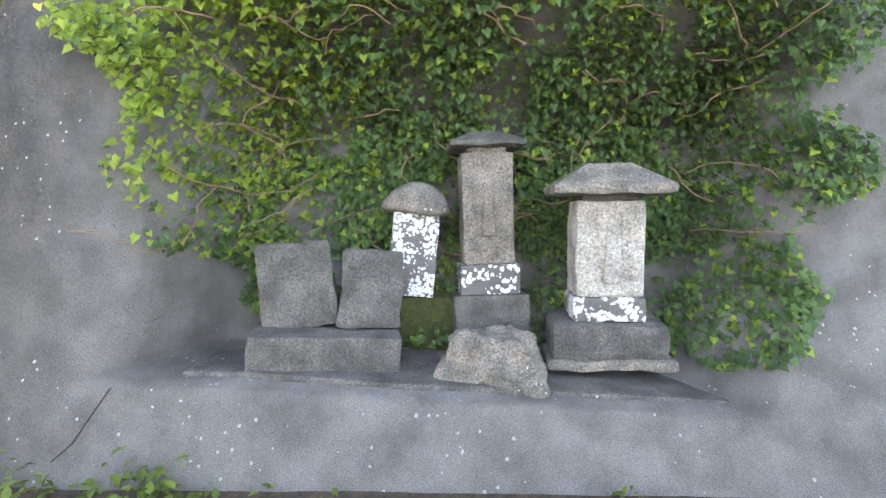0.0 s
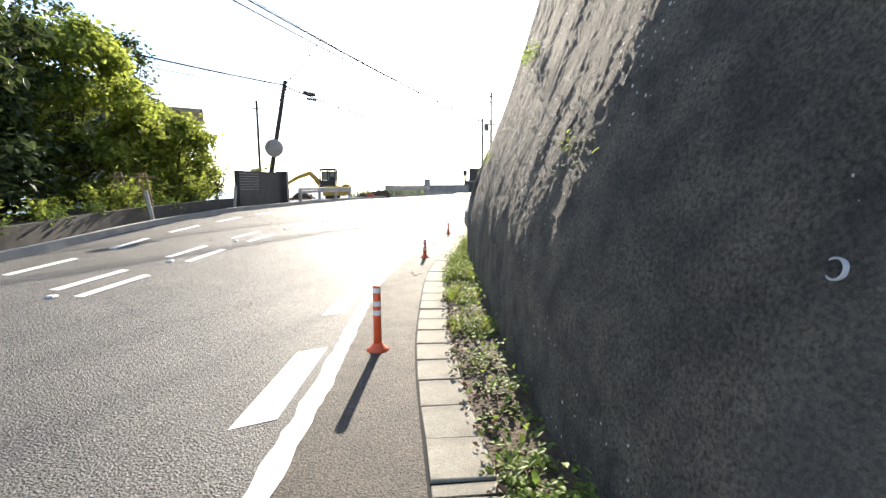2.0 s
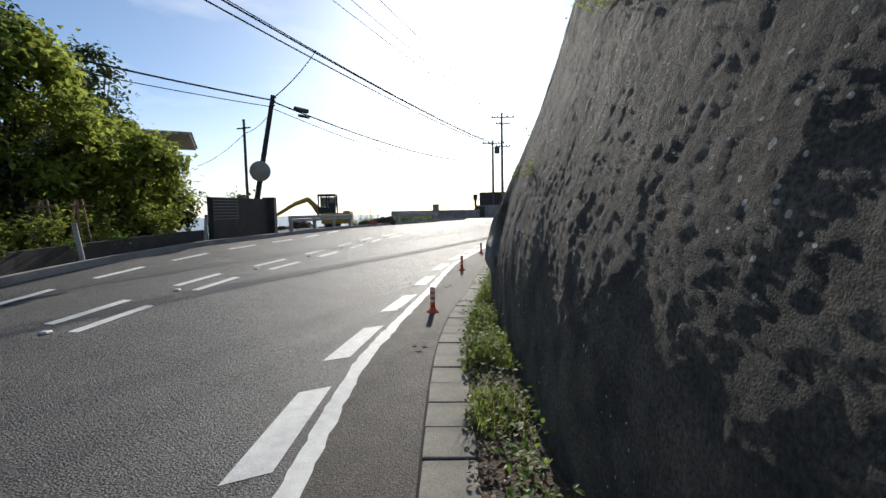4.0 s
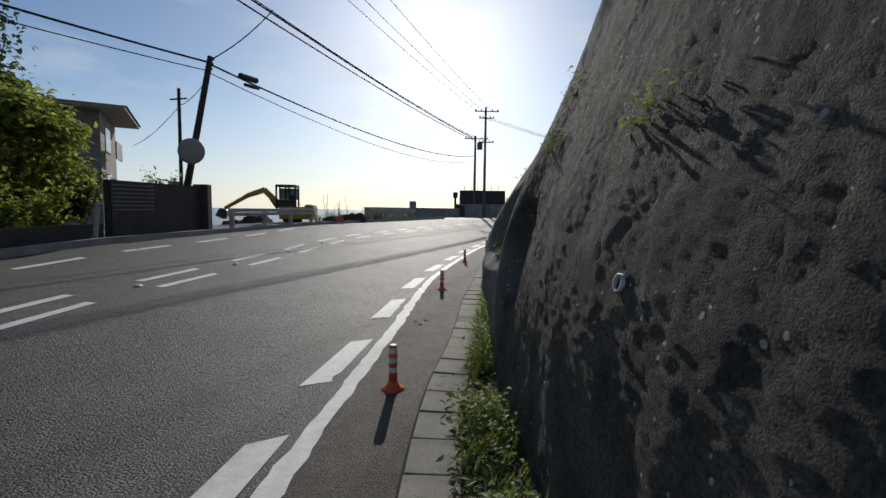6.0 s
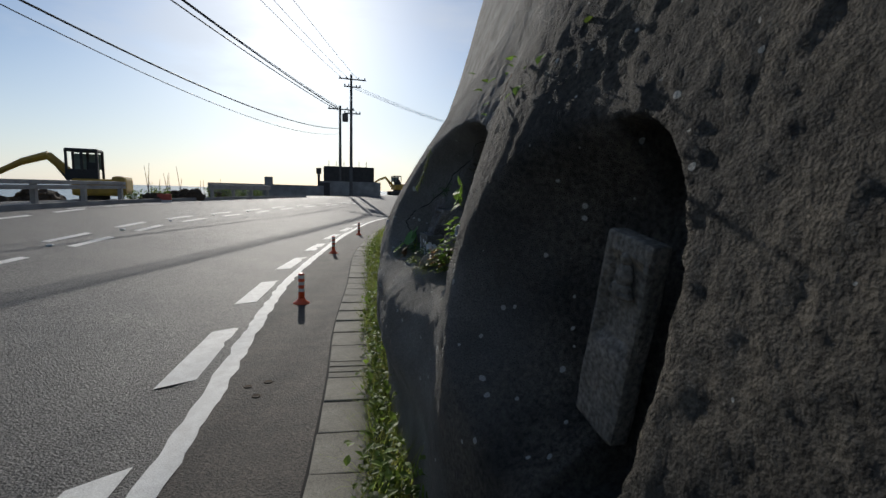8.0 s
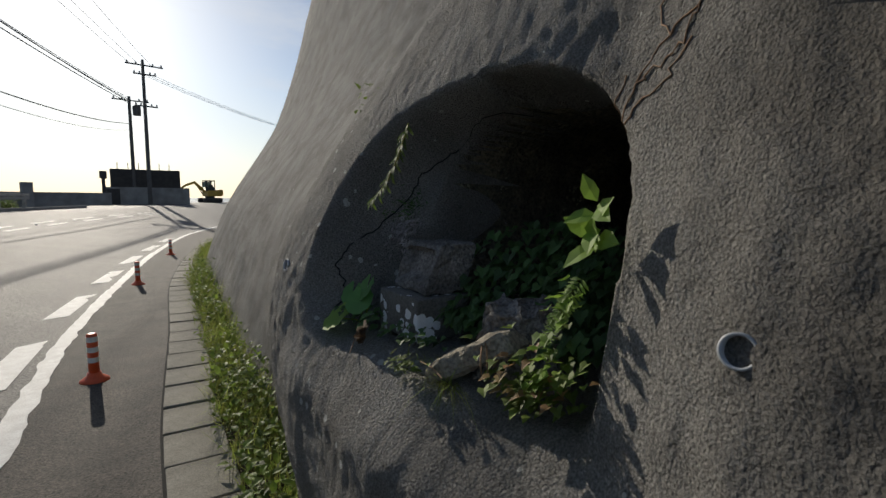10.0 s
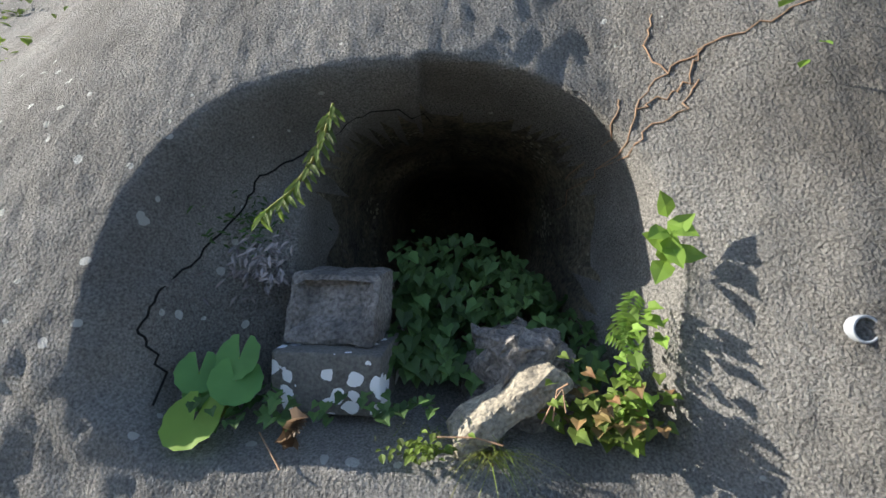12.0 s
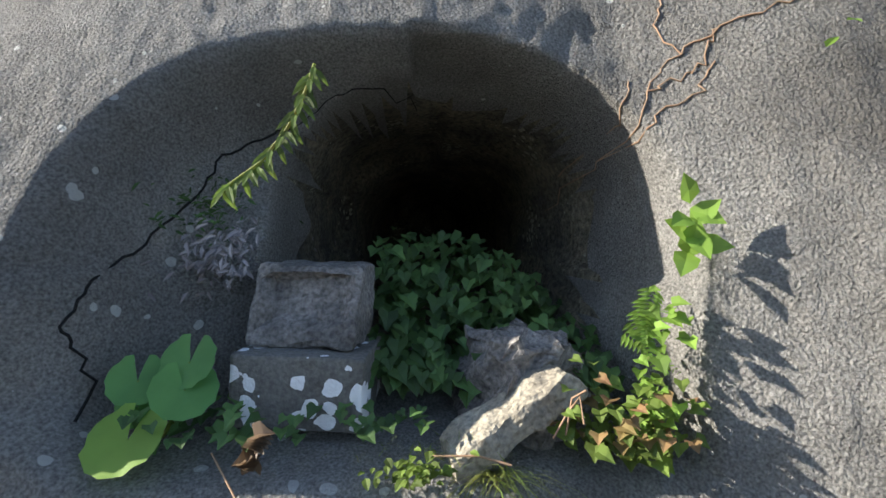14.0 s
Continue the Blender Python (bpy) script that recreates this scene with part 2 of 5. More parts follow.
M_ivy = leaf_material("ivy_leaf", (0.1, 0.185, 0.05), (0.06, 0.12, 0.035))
# lit copy of the ivy leaf: sunlight is put into this brighter colour
M_ivy_lit = leaf_material("sunlit_leaf", (0.36, 0.46, 0.07), (0.22, 0.33, 0.05), 0.55)
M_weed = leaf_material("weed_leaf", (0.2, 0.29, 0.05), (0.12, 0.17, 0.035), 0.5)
M_grass = leaf_material("grass_blade", (0.27, 0.36, 0.07), (0.3, 0.3, 0.09), 0.5)
M_dry = leaf_material("dry_leaf", (0.15, 0.095, 0.05), (0.09, 0.055, 0.03), 0.15)
M_ash = leaf_material("withered_fern", (0.38, 0.34, 0.33), (0.24, 0.2, 0.19), 0.15)
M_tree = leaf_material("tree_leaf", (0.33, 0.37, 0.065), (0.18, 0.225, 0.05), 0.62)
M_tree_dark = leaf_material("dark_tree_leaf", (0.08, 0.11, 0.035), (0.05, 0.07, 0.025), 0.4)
M_round = leaf_material("round_leaf", (0.12, 0.27, 0.07), (0.08, 0.2, 0.05), 0.4)
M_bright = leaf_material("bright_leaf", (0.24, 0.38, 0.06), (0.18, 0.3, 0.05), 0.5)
M_red = leaf_material("reddish_leaf", (0.3, 0.16, 0.08), (0.25, 0.2, 0.07), 0.4)
M_bark = material("bark", (0.13, 0.1, 0.075), (0.07, 0.055, 0.04), 0.95, 10, 0.4, 70, 0.01, 40)
M_twig = material("dry_vine", (0.33, 0.2, 0.12), (0.24, 0.16, 0.1), 0.9, 20)
M_black = material("dark_paint", (0.025, 0.024, 0.024), (0.04, 0.038, 0.036), 0.6, 5)
M_fence = material("dark_fence", (0.035, 0.031, 0.028), (0.055, 0.048, 0.042), 0.75, 3, 0.3, 60)
M_cable = material("black_cable", (0.02, 0.02, 0.02), None, 0.6)
M_pole = material("pole_concrete", (0.14, 0.13, 0.12), (0.09, 0.085, 0.08), 0.9, 3, 0.2, 60)
M_wood = material("pole_wood", (0.07, 0.05, 0.038), (0.045, 0.034, 0.026), 0.9, 6, 0.3, 50)
M_concrete = material("concrete", (0.33, 0.32, 0.3), (0.22, 0.21, 0.2), 0.9, 1.5, 0.2, 40, 0.004, 30)
M_rail = material("weathered_rail", (0.42, 0.4, 0.37), (0.3, 0.28, 0.26), 0.8, 3, 0.2, 40)
M_yellow = material("machine_yellow", (0.55, 0.33, 0.04), (0.4, 0.24, 0.04), 0.5, 4)
M_steel = material("worn_steel", (0.08, 0.075, 0.07), (0.05, 0.045, 0.04), 0.5, 6, metal=0.6)
M_glass = material("cab_glass", (0.25, 0.33, 0.3), None, 0.08)
M_house = material("house_plaster", (0.24, 0.21, 0.18), (0.19, 0.17, 0.145), 0.9, 2)
M_roof = material("roof_sheet", (0.06, 0.05, 0.045), (0.085, 0.07, 0.06), 0.6, 3)
M_eave = material("eave_board", (0.4, 0.33, 0.24), (0.32, 0.26, 0.19), 0.85, 5)
M_sea = material("sea", (0.03, 0.06, 0.08), (0.04, 0.075, 0.1), 0.25, 0.05, bump=0.15, bump_scale=0.8)
M_mirror_back = material("mirror_back", (0.42, 0.36, 0.32), (0.34, 0.29, 0.26), 0.6, 4)
M_red_cloth = material("red_board", (0.6, 0.12, 0.08), None, 0.7)


# ---- helpers of this scene ----
def curve_at(pts, v):
    """Smooth value along a list of (position, value) pairs."""
    if v <= pts[0][0]:
        a, b = pts[0], pts[1]
        return a[1] + (v - a[0]) * (b[1] - a[1]) / (b[0] - a[0])
    for i in range(len(pts) - 1):
        if v <= pts[i + 1][0]:
            p0, p1, p2, p3 = pts[max(i - 1, 0)], pts[i], pts[i + 1], pts[min(i + 2, len(pts) - 1)]
            h = p2[0] - p1[0]
            t = (v - p1[0]) / h
            m1 = (p2[1] - p0[1]) / (p2[0] - p0[0]) * h
            m2 = (p3[1] - p1[1]) / (p3[0] - p1[0]) * h
            return (2*t**3 - 3*t**2 + 1) * p1[1] + (t**3 - 2*t**2 + t) * m1 + (-2*t**3 + 3*t**2) * p2[1] + (t**3 - t**2) * m2
    a, b = pts[-2], pts[-1]
    return b[1] + (v - b[0]) * (b[1] - a[1]) / (b[0] - a[0])


def step(a, b, v):
    t = min(max((v - a) / (b - a), 0.0), 1.0)
    return t * t * (3 - 2 * t)


def from_lists(name, verts, faces, mat, parent=None, smooth=False, label=""):
    me = bpy.data.meshes.new(name)
    me.from_pydata([tuple(v) for v in verts], [], faces)
    me.materials.append(mat)
    if smooth:
        me.polygons.foreach_set("use_smooth", [True] * len(me.polygons))
    me.update()
    ob = new(name, me)
    ob.parent = parent
    return tagged(ob, label)


def part(name, bm, mat, parent=None, label="", smooth=False):
    me = bpy.data.meshes.new(name)
    bmesh.ops.recalc_face_normals(bm, faces=bm.faces)
    bm.to_mesh(me)
    bm.free()
    me.materials.append(mat)
    if smooth:
        me.polygons.foreach_set("use_smooth", [True] * len(me.polygons))
    ob = new(name, me)
    ob.parent = parent
    return tagged(ob, label)


def thing(name, m, label, category, group=""):
    ob = new(name)
    ob.empty_display_size = 0.1
    ob.matrix_basis = m
    return tagged(ob, label, category, group)


def box(sx, sy, sz, m=None, bevel=0.0, cuts=0, rough=0.0, seed=0, taper=0.0, bm=None):
    """A box standing on z = 0, bevelled, worn by noise, narrowed at the top by taper."""
    fresh = bmesh.new()
    bmesh.ops.create_cube(fresh, size=1)
    bmesh.ops.scale(fresh, vec=(sx, sy, sz), verts=fresh.verts)
    bmesh.ops.translate(fresh, vec=(0, 0, sz / 2), verts=fresh.verts)
    if bevel:
        bmesh.ops.bevel(fresh, geom=fresh.edges[:], offset=bevel, segments=2, affect="EDGES", profile=0.6)
    if cuts:
        bmesh.ops.triangulate(fresh, faces=fresh.faces[:])
        for _ in range(cuts):
            bmesh.ops.subdivide_edges(fresh, edges=[e for e in fresh.edges if e.calc_length() > 0.03], cuts=1)
            bmesh.ops.triangulate(fresh, faces=fresh.faces[:])
    for v in fresh.verts:
        k = 1 - taper * v.co.z / sz
        v.co.x *= k
        v.co.y *= k
        if rough:
            p = v.co * (2.2 / max(sx, sy, sz)) * 2.2 + Vector((seed * 7.3, seed * 3.1, seed))
            v.co += noise.noise_vector(p) * rough + noise.noise_vector(p * 4) * rough * 0.35
    if m is not None:
        fresh.transform(m)
    if bm is None:
        return fresh
    me = bpy.data.meshes.new("tmp")
    fresh.to_mesh(me)
    fresh.free()
    bm.from_mesh(me)
    bpy.data.meshes.remove(me)
    return bm


def rod(a, b, r1, r2=None, seg=10, bm=None):
    """A round bar from a to b."""
    bm = bm or bmesh.new()
    a, b = Vector(a), Vector(b)
    m = Matrix.Translation((a + b) / 2) @ (b - a).to_track_quat("Z", "Y").to_matrix().to_4x4()
    bmesh.ops.create_cone(bm, cap_ends=True, segments=seg, radius1=r1, radius2=r1 if r2 is None else r2, depth=(b - a).length, matrix=m)
    return bm


def lathe(profile, seg=20):
    bm = bmesh.new()
    rings = [[bm.verts.new((r * math.cos(2*math.pi*i/seg), r * math.sin(2*math.pi*i/seg), z)) for i in range(seg)] for r, z in profile]
    for a, b in zip(rings, rings[1:]):
        for i in range(seg):
            bm.faces.new((a[i], a[(i+1) % seg], b[(i+1) % seg], b[i]))
    bm.faces.new(rings[0][::-1])
    bm.faces.new(rings[-1])
    return bm


def tube(name, pts, r, mat, parent=None, res=2):
    """A cable or stem along points."""
    cu = bpy.data.curves.new(name, "CURVE")
    cu.dimensions, cu.bevel_depth, cu.bevel_resolution, cu.resolution_u = "3D", r, res, 4
    sp = cu.splines.new("POLY")
    sp.points.add(len(pts) - 1)
    for q, p in zip(sp.points, pts):
        q.co = (*p, 1)
    tmp = bpy.data.objects.new("tmp", cu)
    scene.collection.objects.link(tmp)
    me = bpy.data.meshes.new_from_object(tmp.evaluated_get(bpy.context.evaluated_depsgraph_get()))
    bpy.data.objects.remove(tmp)
    bpy.data.curves.remove(cu)
    me.name = name
    me.materials.clear()
    me.materials.append(mat)
    ob = new(name, me)
    ob.parent = parent
    return ob


LEAF = {
    "ivy": [(0, 0), (0.42, -0.12), (0.5, 0.3), (0.28, 0.55), (0, 1.0), (-0.28, 0.55), (-0.5, 0.3), (-0.42, -0.12)],
    "oval": [(0, 0), (0.3, 0.3), (0.27, 0.62), (0, 1.0), (-0.27, 0.62), (-0.3, 0.3)],
    "long": [(0, 0), (0.13, 0.35), (0.1, 0.7), (0, 1.0), (-0.1, 0.7), (-0.13, 0.35)],
}


class Leaves:
    """Gathers many small folded leaves into one mesh."""

    def __init__(self):
        self.v, self.f = [], []

    def add(self, at, way, up, size, shape="oval", fold=0.18, droop=0.15):
        y = Vector(way).normalized()
        x = y.cross(Vector(up))
        if x.length < 1e-4:
            x = y.orthogonal()
        x.normalize()
        z = x.cross(y)
        at = Vector(at)
        n0 = len(self.v)
        pts = LEAF[shape]
        mid = at + y * (0.45 * size)
        self.v.append(mid)
        for a, b in pts:
            self.v.append(at + x * (a * size) + y * (b * size) + z * (abs(a) * fold * 2 * size - droop * b * b * size))
        k = len(pts)
        for i in range(k):
            self.f.append((n0, n0 + 1 + i, n0 + 1 + (i + 1) % k))

    def blade(self, at, way, length, width, bend):
        at, way = Vector(at), Vector(way).normalized()
        side = way.cross(Vector((0.3, 0.2, 1)))
        side = side.normalized() * width if side.length > 1e-4 else Vector((width, 0, 0))
        n0 = len(self.v)
        for i in range(4):
            t = i / 3
            p = at + way * (length * t) + Vector((way.x * 0.5, way.y * 0.5, -1)) * (bend * t * t * length)
            w = side * (1 - t)
            self.v += [p - w, p + w]
        for i in range(3):
            self.f.append((n0 + 2*i, n0 + 2*i + 1, n0 + 2*i + 3, n0 + 2*i + 2))

    def done(self, name, mat, parent=None, label=""):
        return from_lists(name, self.v, self.f, mat, parent, False, label)


rnd = random.Random(4)


def jitter(s):
    return Vector((rnd.uniform(-s, s), rnd.uniform(-s, s), rnd.uniform(-s, s)))


# ---- ground, road and sea ----
EDGE = [(-8, -0.95), (0, -0.96), (3, -0.93), (5, -0.97), (7.2, -0.94), (9, -0.73), (10, -0.59), (11.1, -0.43), (12, -0.3), (13.8, -0.08), (16.6, 0.35), (20, 1.15), (25, 2.5), (32, 5.0), (42, 10.5)]
KERB = [(-8, -7.0), (7, -7.0), (11, -7.25), (15, -7.0), (20, -6.2), (27, -5.2), (32, -3.5), (38, -0.8), (46, 3.5)]
GUTTER = [(-8, 5.0), (-4, 2.35), (-2, 0.95), (-0.8, 0.5), (0, 0.33), (1.6, 0.2), (3.2, 0.08), (4.5, 0.05), (7.3, 0.11), (9.5, 0.33), (11, 0.62), (12.2, 0.83), (13.7, 1.05), (16, 1.5), (20, 2.25), (25, 3.7), (32, 6.3)]


def ground_z(x, y):
    d = curve_at(EDGE, y) - x
    z = (0.072 + 0.0042 * min(max(0.0, y - 6), 10)) * min(max(0.0, d - 0.2), 7.0) + 0.004 * min(max(0, y - 14), 45)
    drop = max(step(12.0, 30.0, d), step(75.0, 110.0, y))
    return z * (1 - drop) - 9.0 * drop


xs = [-4000, -600, -120] + [-60 + 2.0 * i for i in range(16)] + [-28 + 0.5 * i for i in range(100)] + [25 + 3 * i for i in range(12)] + [120, 600, 4000]
ys = [-4000, -600, -100, -40] + [-14 + 0.5 * i for i in range(130)] + [53 + 3 * i for i in range(22)] + [160, 600, 4500]
V = [(x, y, ground_z(x, y)) for y in ys for x in xs]
n = len(xs)
Fc = [(j*n+i, j*n+i+1, (j+1)*n+i+1, (j+1)*n+i) for j in range(len(ys)-1) for i in range(n-1)]
tagged(from_lists("road", V, Fc, M_asphalt, smooth=True), "worn grey asphalt road surface with fine aggregate", "road", kind="structure")
from_lists("water", [(-4000, -500, -5), (4000, -500, -5), (4000, 4500, -5), (-4000, 4500, -5)], [(0, 1, 2, 3)], M_sea)
tagged(bpy.data.objects["water"], "calm blue-grey sea out to the horizon", "sea", kind="structure")


def strip(name, left, right, y0, y1, lift, mat, dy=0.25, wobble=0.0):
    v, f = [], []
    k = int((y1 - y0) / dy)
    for i in range(k + 1):
        y = y0 + (y1 - y0) * i / k
        a, b = left(y) + wobble * noise.noise((0.3, y * 5, 2)), right(y) + wobble * noise.noise((7.3, y * 5, 2))
        v += [(a, y, ground_z(a, y) + lift), (b, y, ground_z(b, y) + lift)]
        if i:
            f.append((2*i-2, 2*i-1, 2*i+1, 2*i))
    return from_lists(name, v, f, mat)


edge = lambda y: curve_at(EDGE, y)
kerb = lambda y: curve_at(KERB, y)
gut = lambda y: curve_at(GUTTER, y)
tagged(strip("shoulder", lambda y: edge(y) + 0.14, lambda y: gut(y) + 0.2, -8, 34, 0.006, M_shoulder, wobble=0.02), "brown-grey dusty asphalt shoulder beside the line", "pavement", kind="structure")
tagged(strip("edge_line", edge, lambda y: edge(y) + 0.15, -8, 40, 0.011, M_paint, 0.1, 0.035), "worn white painted edge line", "road marking", kind="structure")
tagged(strip("far_edge_line", lambda y: kerb(y) + 0.45, lambda y: kerb(y) + 0.57, 24, 44, 0.006, M_paint), "white painted line along the far kerb", "road marking", kind="structure")


def patch(name, corners, lift, mat, label):
    v = [(x, y, ground_z(x, y) + lift) for x, y in corners]
    return tagged(from_lists(name, v, [tuple(range(len(v)))], mat), label, "road marking", "painted marks on the road", kind="structure")


for y0 in (-3.05, -0.5, 2.1, 4.85, 7.2, 9.72, 12.4, 15.05, 17.7, 20.3, 22.9, 25.5, 28.1):
    e0, e1 = edge(y0), edge(y0 + 1.5)
    patch("speed_mark", [(e0 - 0.37, y0), (e0 - 0.1, y0 + 0.16), (e1 - 0.07, y0 + 1.62), (e1 - 0.33, y0 + 1.46)], 0.007, M_paint, "white slanting speed-reduction mark beside the edge line")
CENTRE = [(-2, -4.55), (5.2, -4.47), (9, -4.44), (11.7, -4.28), (12.9, -4.05), (14.1, -3.83), (16.7, -3.4), (20, -2.95), (23, -2.5), (27, -1.3), (34, 1.4), (44, 7.0)]
for i in range(-3, 14):
    y0 = 5.09 + 2.65 * i
    c = lambda y: curve_at(CENTRE, y)
    for off in (-0.5, 0.0):
        ya = y0 + (0.25 if off else 0)
        patch("centre_dash", [(c(ya) + off - 0.06, ya), (c(ya) + off + 0.07, ya), (c(ya + 1.45) + off + 0.07, ya + 1.45), (c(ya + 1.45) + off - 0.06, ya + 1.45)], 0.006, M_paint, "white dash of the double centre line")
for i in range(14):
    y0 = 6.0 + 2.4 * i
    patch("far_dash", [(kerb(y0) + 0.75, y0), (kerb(y0) + 0.87, y0), (kerb(y0 + 1.4) + 0.87, y0 + 1.4), (kerb(y0 + 1.4) + 0.75, y0 + 1.4)], 0.006, M_paint, "white dash along the far lane")
# road studs in the centre line
for i in range(-1, 12):
    y0 = 5.0 + 2.65 * i
    x0 = curve_at(CENTRE, y0) - 0.25
    st = thing("road_stud", pose(x0, y0, ground_z(x0, y0)), "small white raised reflector stud on asphalt", "road stud", "studs of the centre line")
    part("body", box(0.11, 0.11, 0.03, bevel=0.012, taper=0.25), M_white, st)

# ---- the sprayed slope ----
FOOT = [(-9, 7.6), (-4.8, 4.5), (-2.57, 2.77), (-1.39, 1.83), (-0.7, 1.3), (0.2, 0.95), (1.5, 0.82), (3, 0.77), (5.2, 0.74), (7, 0.76), (8.5, 0.79), (9.5, 0.83), (10.2, 0.86), (10.6, 0.9), (11, 0.95), (11.7, 1.06), (12.9, 1.46), (14.5, 1.68), (18, 2.3), (22, 3.1), (27, 5.0), (33, 8.2), (45, 17)]
MID = [(-9, 8.6), (-4.8, 5.45), (-2.57, 3.7), (-1.39, 2.6), (-0.7, 1.85), (0.2, 1.28), (1.0, 1.08), (2.4, 0.89), (5, 0.85), (7.36, 0.86), (8.7, 0.92), (9.5, 0.97), (9.95, 0.94), (10.24, 0.99), (10.5, 1.11), (10.64, 1.15), (11, 1.09), (11.4, 1.08), (11.75, 1.07), (12.1, 1.14), (12.6, 1.37), (13, 1.6), (14.5, 2.15), (18, 2.85), (22, 3.65), (27, 5.4), (33, 8.6), (45, 17.4)]
NFW = Vector((0.7812, 0.6243, 0))
NRT = Vector((0.6243, -0.7812, 0))
EYE0 = Vector((0.82, -4.125, 0))


def wall_x(y, z):
    f, m = curve_at(FOOT, y), curve_at(MID, y)
    t = f + 0.24 * 3.6 + 0.14 * step(8.5, 10.0, y) + 0.35 * step(0.5, -1.5, y) + 0.5 * step(10.2, 12.8, y) + 0.4 * step(11.4, 13.0, y)
    return curve_at([(0, f), (1.4, m), (3.6, t), (8, t + 1.35)], z)


def ledge_z(u):
    return 0.47 - 0.055 * u if u < 0.4 else 0.45 - 0.035 * (u - 0.4)


def sq(a, b, p):
    return abs(a) ** p + abs(b) ** p


def recess(y, z):
    """How far the surface is pushed back: cave and statue niche along x, shrine niche along NFW."""
    dx = 0.0
    if 8.7 < y < 12.1 and 0.4 < z < 2.2:
        # cave: a soft bowl, then the deep hole
        if z > 1.45:
            e = sq((y - 11.05) / (0.62 if y > 11.05 else 0.53), (z - 1.45) / 0.5, 2.4)
            dx += 0.25 * step(1.06, 0.45 if y > 11.05 else 0.8, e)
        else:
            lip = 1.135 + 0.1 * step(0.35, 0.65, abs(y - 11.03)) ** 2
            dx += 0.25 * step(11.685, 11.495, y) * step(10.51, 10.62, y) * step(lip, lip + 0.05, z)
        dx -= (0.18 - 0.12 * step(10.55, 11.6, y)) * step(10.2, 10.7, y) * step(11.95, 11.5, y) * step(0.4, 0.75, z) * step(1.16, 0.98, z)
        e = sq((y - 10.95) / (0.4 if y > 10.95 else 0.385), (z - 1.51) / (0.375 if z > 1.51 else 0.31), 2.6)
        dx += 0.75 * step(1.06, 0.8 if y > 10.95 else 0.4, e) + 1.3 * step(0.62, 0.25, e)
        # statue niche
        right = y < 9.45
        e = sq((y - 9.45) / (0.335 if right else 0.62), (z - 1.25) / (0.5 if z > 1.25 else 0.46), 2.3)
        dx += 0.27 * step(1.05, 0.8, e) if right else 0.27 * step(1.15, 0.1, e)
    dn = 0.0
    if y < 0.2:
        u = -(y + 2.283) / 0.7812
        lz = ledge_z(u)
        inside = step(-1.95, -1.5, u) * step(2.25, 1.75, u) * step(lz - 0.015, lz + 0.03, z) * step(3.4, 2.2, z)
        dn = 0.85 * inside
    return dx, dn


def lines(*spans):
    out = []
    for a, b, s in spans:
        k = round((b - a) / s)
        out += [a + (b - a) * i / k for i in range(k)]
    return out + [spans[-1][1]]


def wobble_at(y, z, dx):
    """Vertical drapes, lumps and fine lumps of the sprayed surface."""
    calm = 1.0 / (1 + 6 * max(dx, 0.0))
    d = 0.026 * noise.noise((y * 1.1, z * 0.28, 3)) + 0.014 * noise.noise((y * 2.6, z * 1.3, 9)) + 0.005 * noise.noise((y * 6, z * 5, 1)) * calm + 0.0065 * noise.noise((y * 17, z * 14, 5)) * calm + 0.006 * noise.noise((y * 38, z * 34, 7)) * calm
    return d


wy = lines((-9, -4.5, 0.15), (-4.5, 0.3, 0.045), (0.3, 8.7, 0.035), (8.7, 12.2, 0.0165), (12.2, 16, 0.06), (16, 24, 0.15), (24, 45, 0.6))
wz = lines((-0.15, 0.3, 0.04), (0.3, 0.7, 0.025), (0.7, 2.05, 0.0165), (2.05, 3.6, 0.036), (3.6, 8, 0.12))
V, inner = [], []
for y in wy:
    for z in wz:
        p = Vector((wall_x(y, z), y, z))
        dx, dn = recess(y, z)
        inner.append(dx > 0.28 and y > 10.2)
        d = wobble_at(y, z, dx)
        p.x += dx - d
        if dx > 0.3:
            p.x += 0.05 * noise.noise((y * 6, z * 6, 20))
            p.y += 0.03 * noise.noise((p.x * 6, z * 6, 31))
            p.z += 0.02 * noise.noise((p.x * 5, y * 5, 41))
        p += NFW * dn
        V.append(p)
    inner += [False, False]
    V.append(Vector((wall_x(y, 8) + 4, y + 1, 9.2)))
    V.append(Vector((wall_x(y, 8) + 40, y + 5, 10)))
k = len(wz) + 2
Fc = [(j*k+i, (j+1)*k+i, (j+1)*k+i+1, j*k+i+1) for j in range(len(wy)-1) for i in range(k-1)]
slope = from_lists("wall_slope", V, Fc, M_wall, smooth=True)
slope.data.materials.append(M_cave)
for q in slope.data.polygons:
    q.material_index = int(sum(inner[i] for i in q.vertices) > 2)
tagged(slope, "grey lichen-spotted sprayed concrete slope with hollowed niches", "wall", kind="structure")


def on_wall(y, z, out=0.0):
    dx, dn = recess(y, z)
    return Vector((wall_x(y, z) + dx - wobble_at(y, z, dx) - out, y, z)) + NFW * dn


tagged(strip("soil_strip", lambda y: gut(y) + 0.17, lambda y: wall_x(y, 0.02) + 0.12, -6, 26, 0.012, M_soil, wobble=0.05), "brown leaf litter and soil at the slope's foot", "ground", kind="structure")

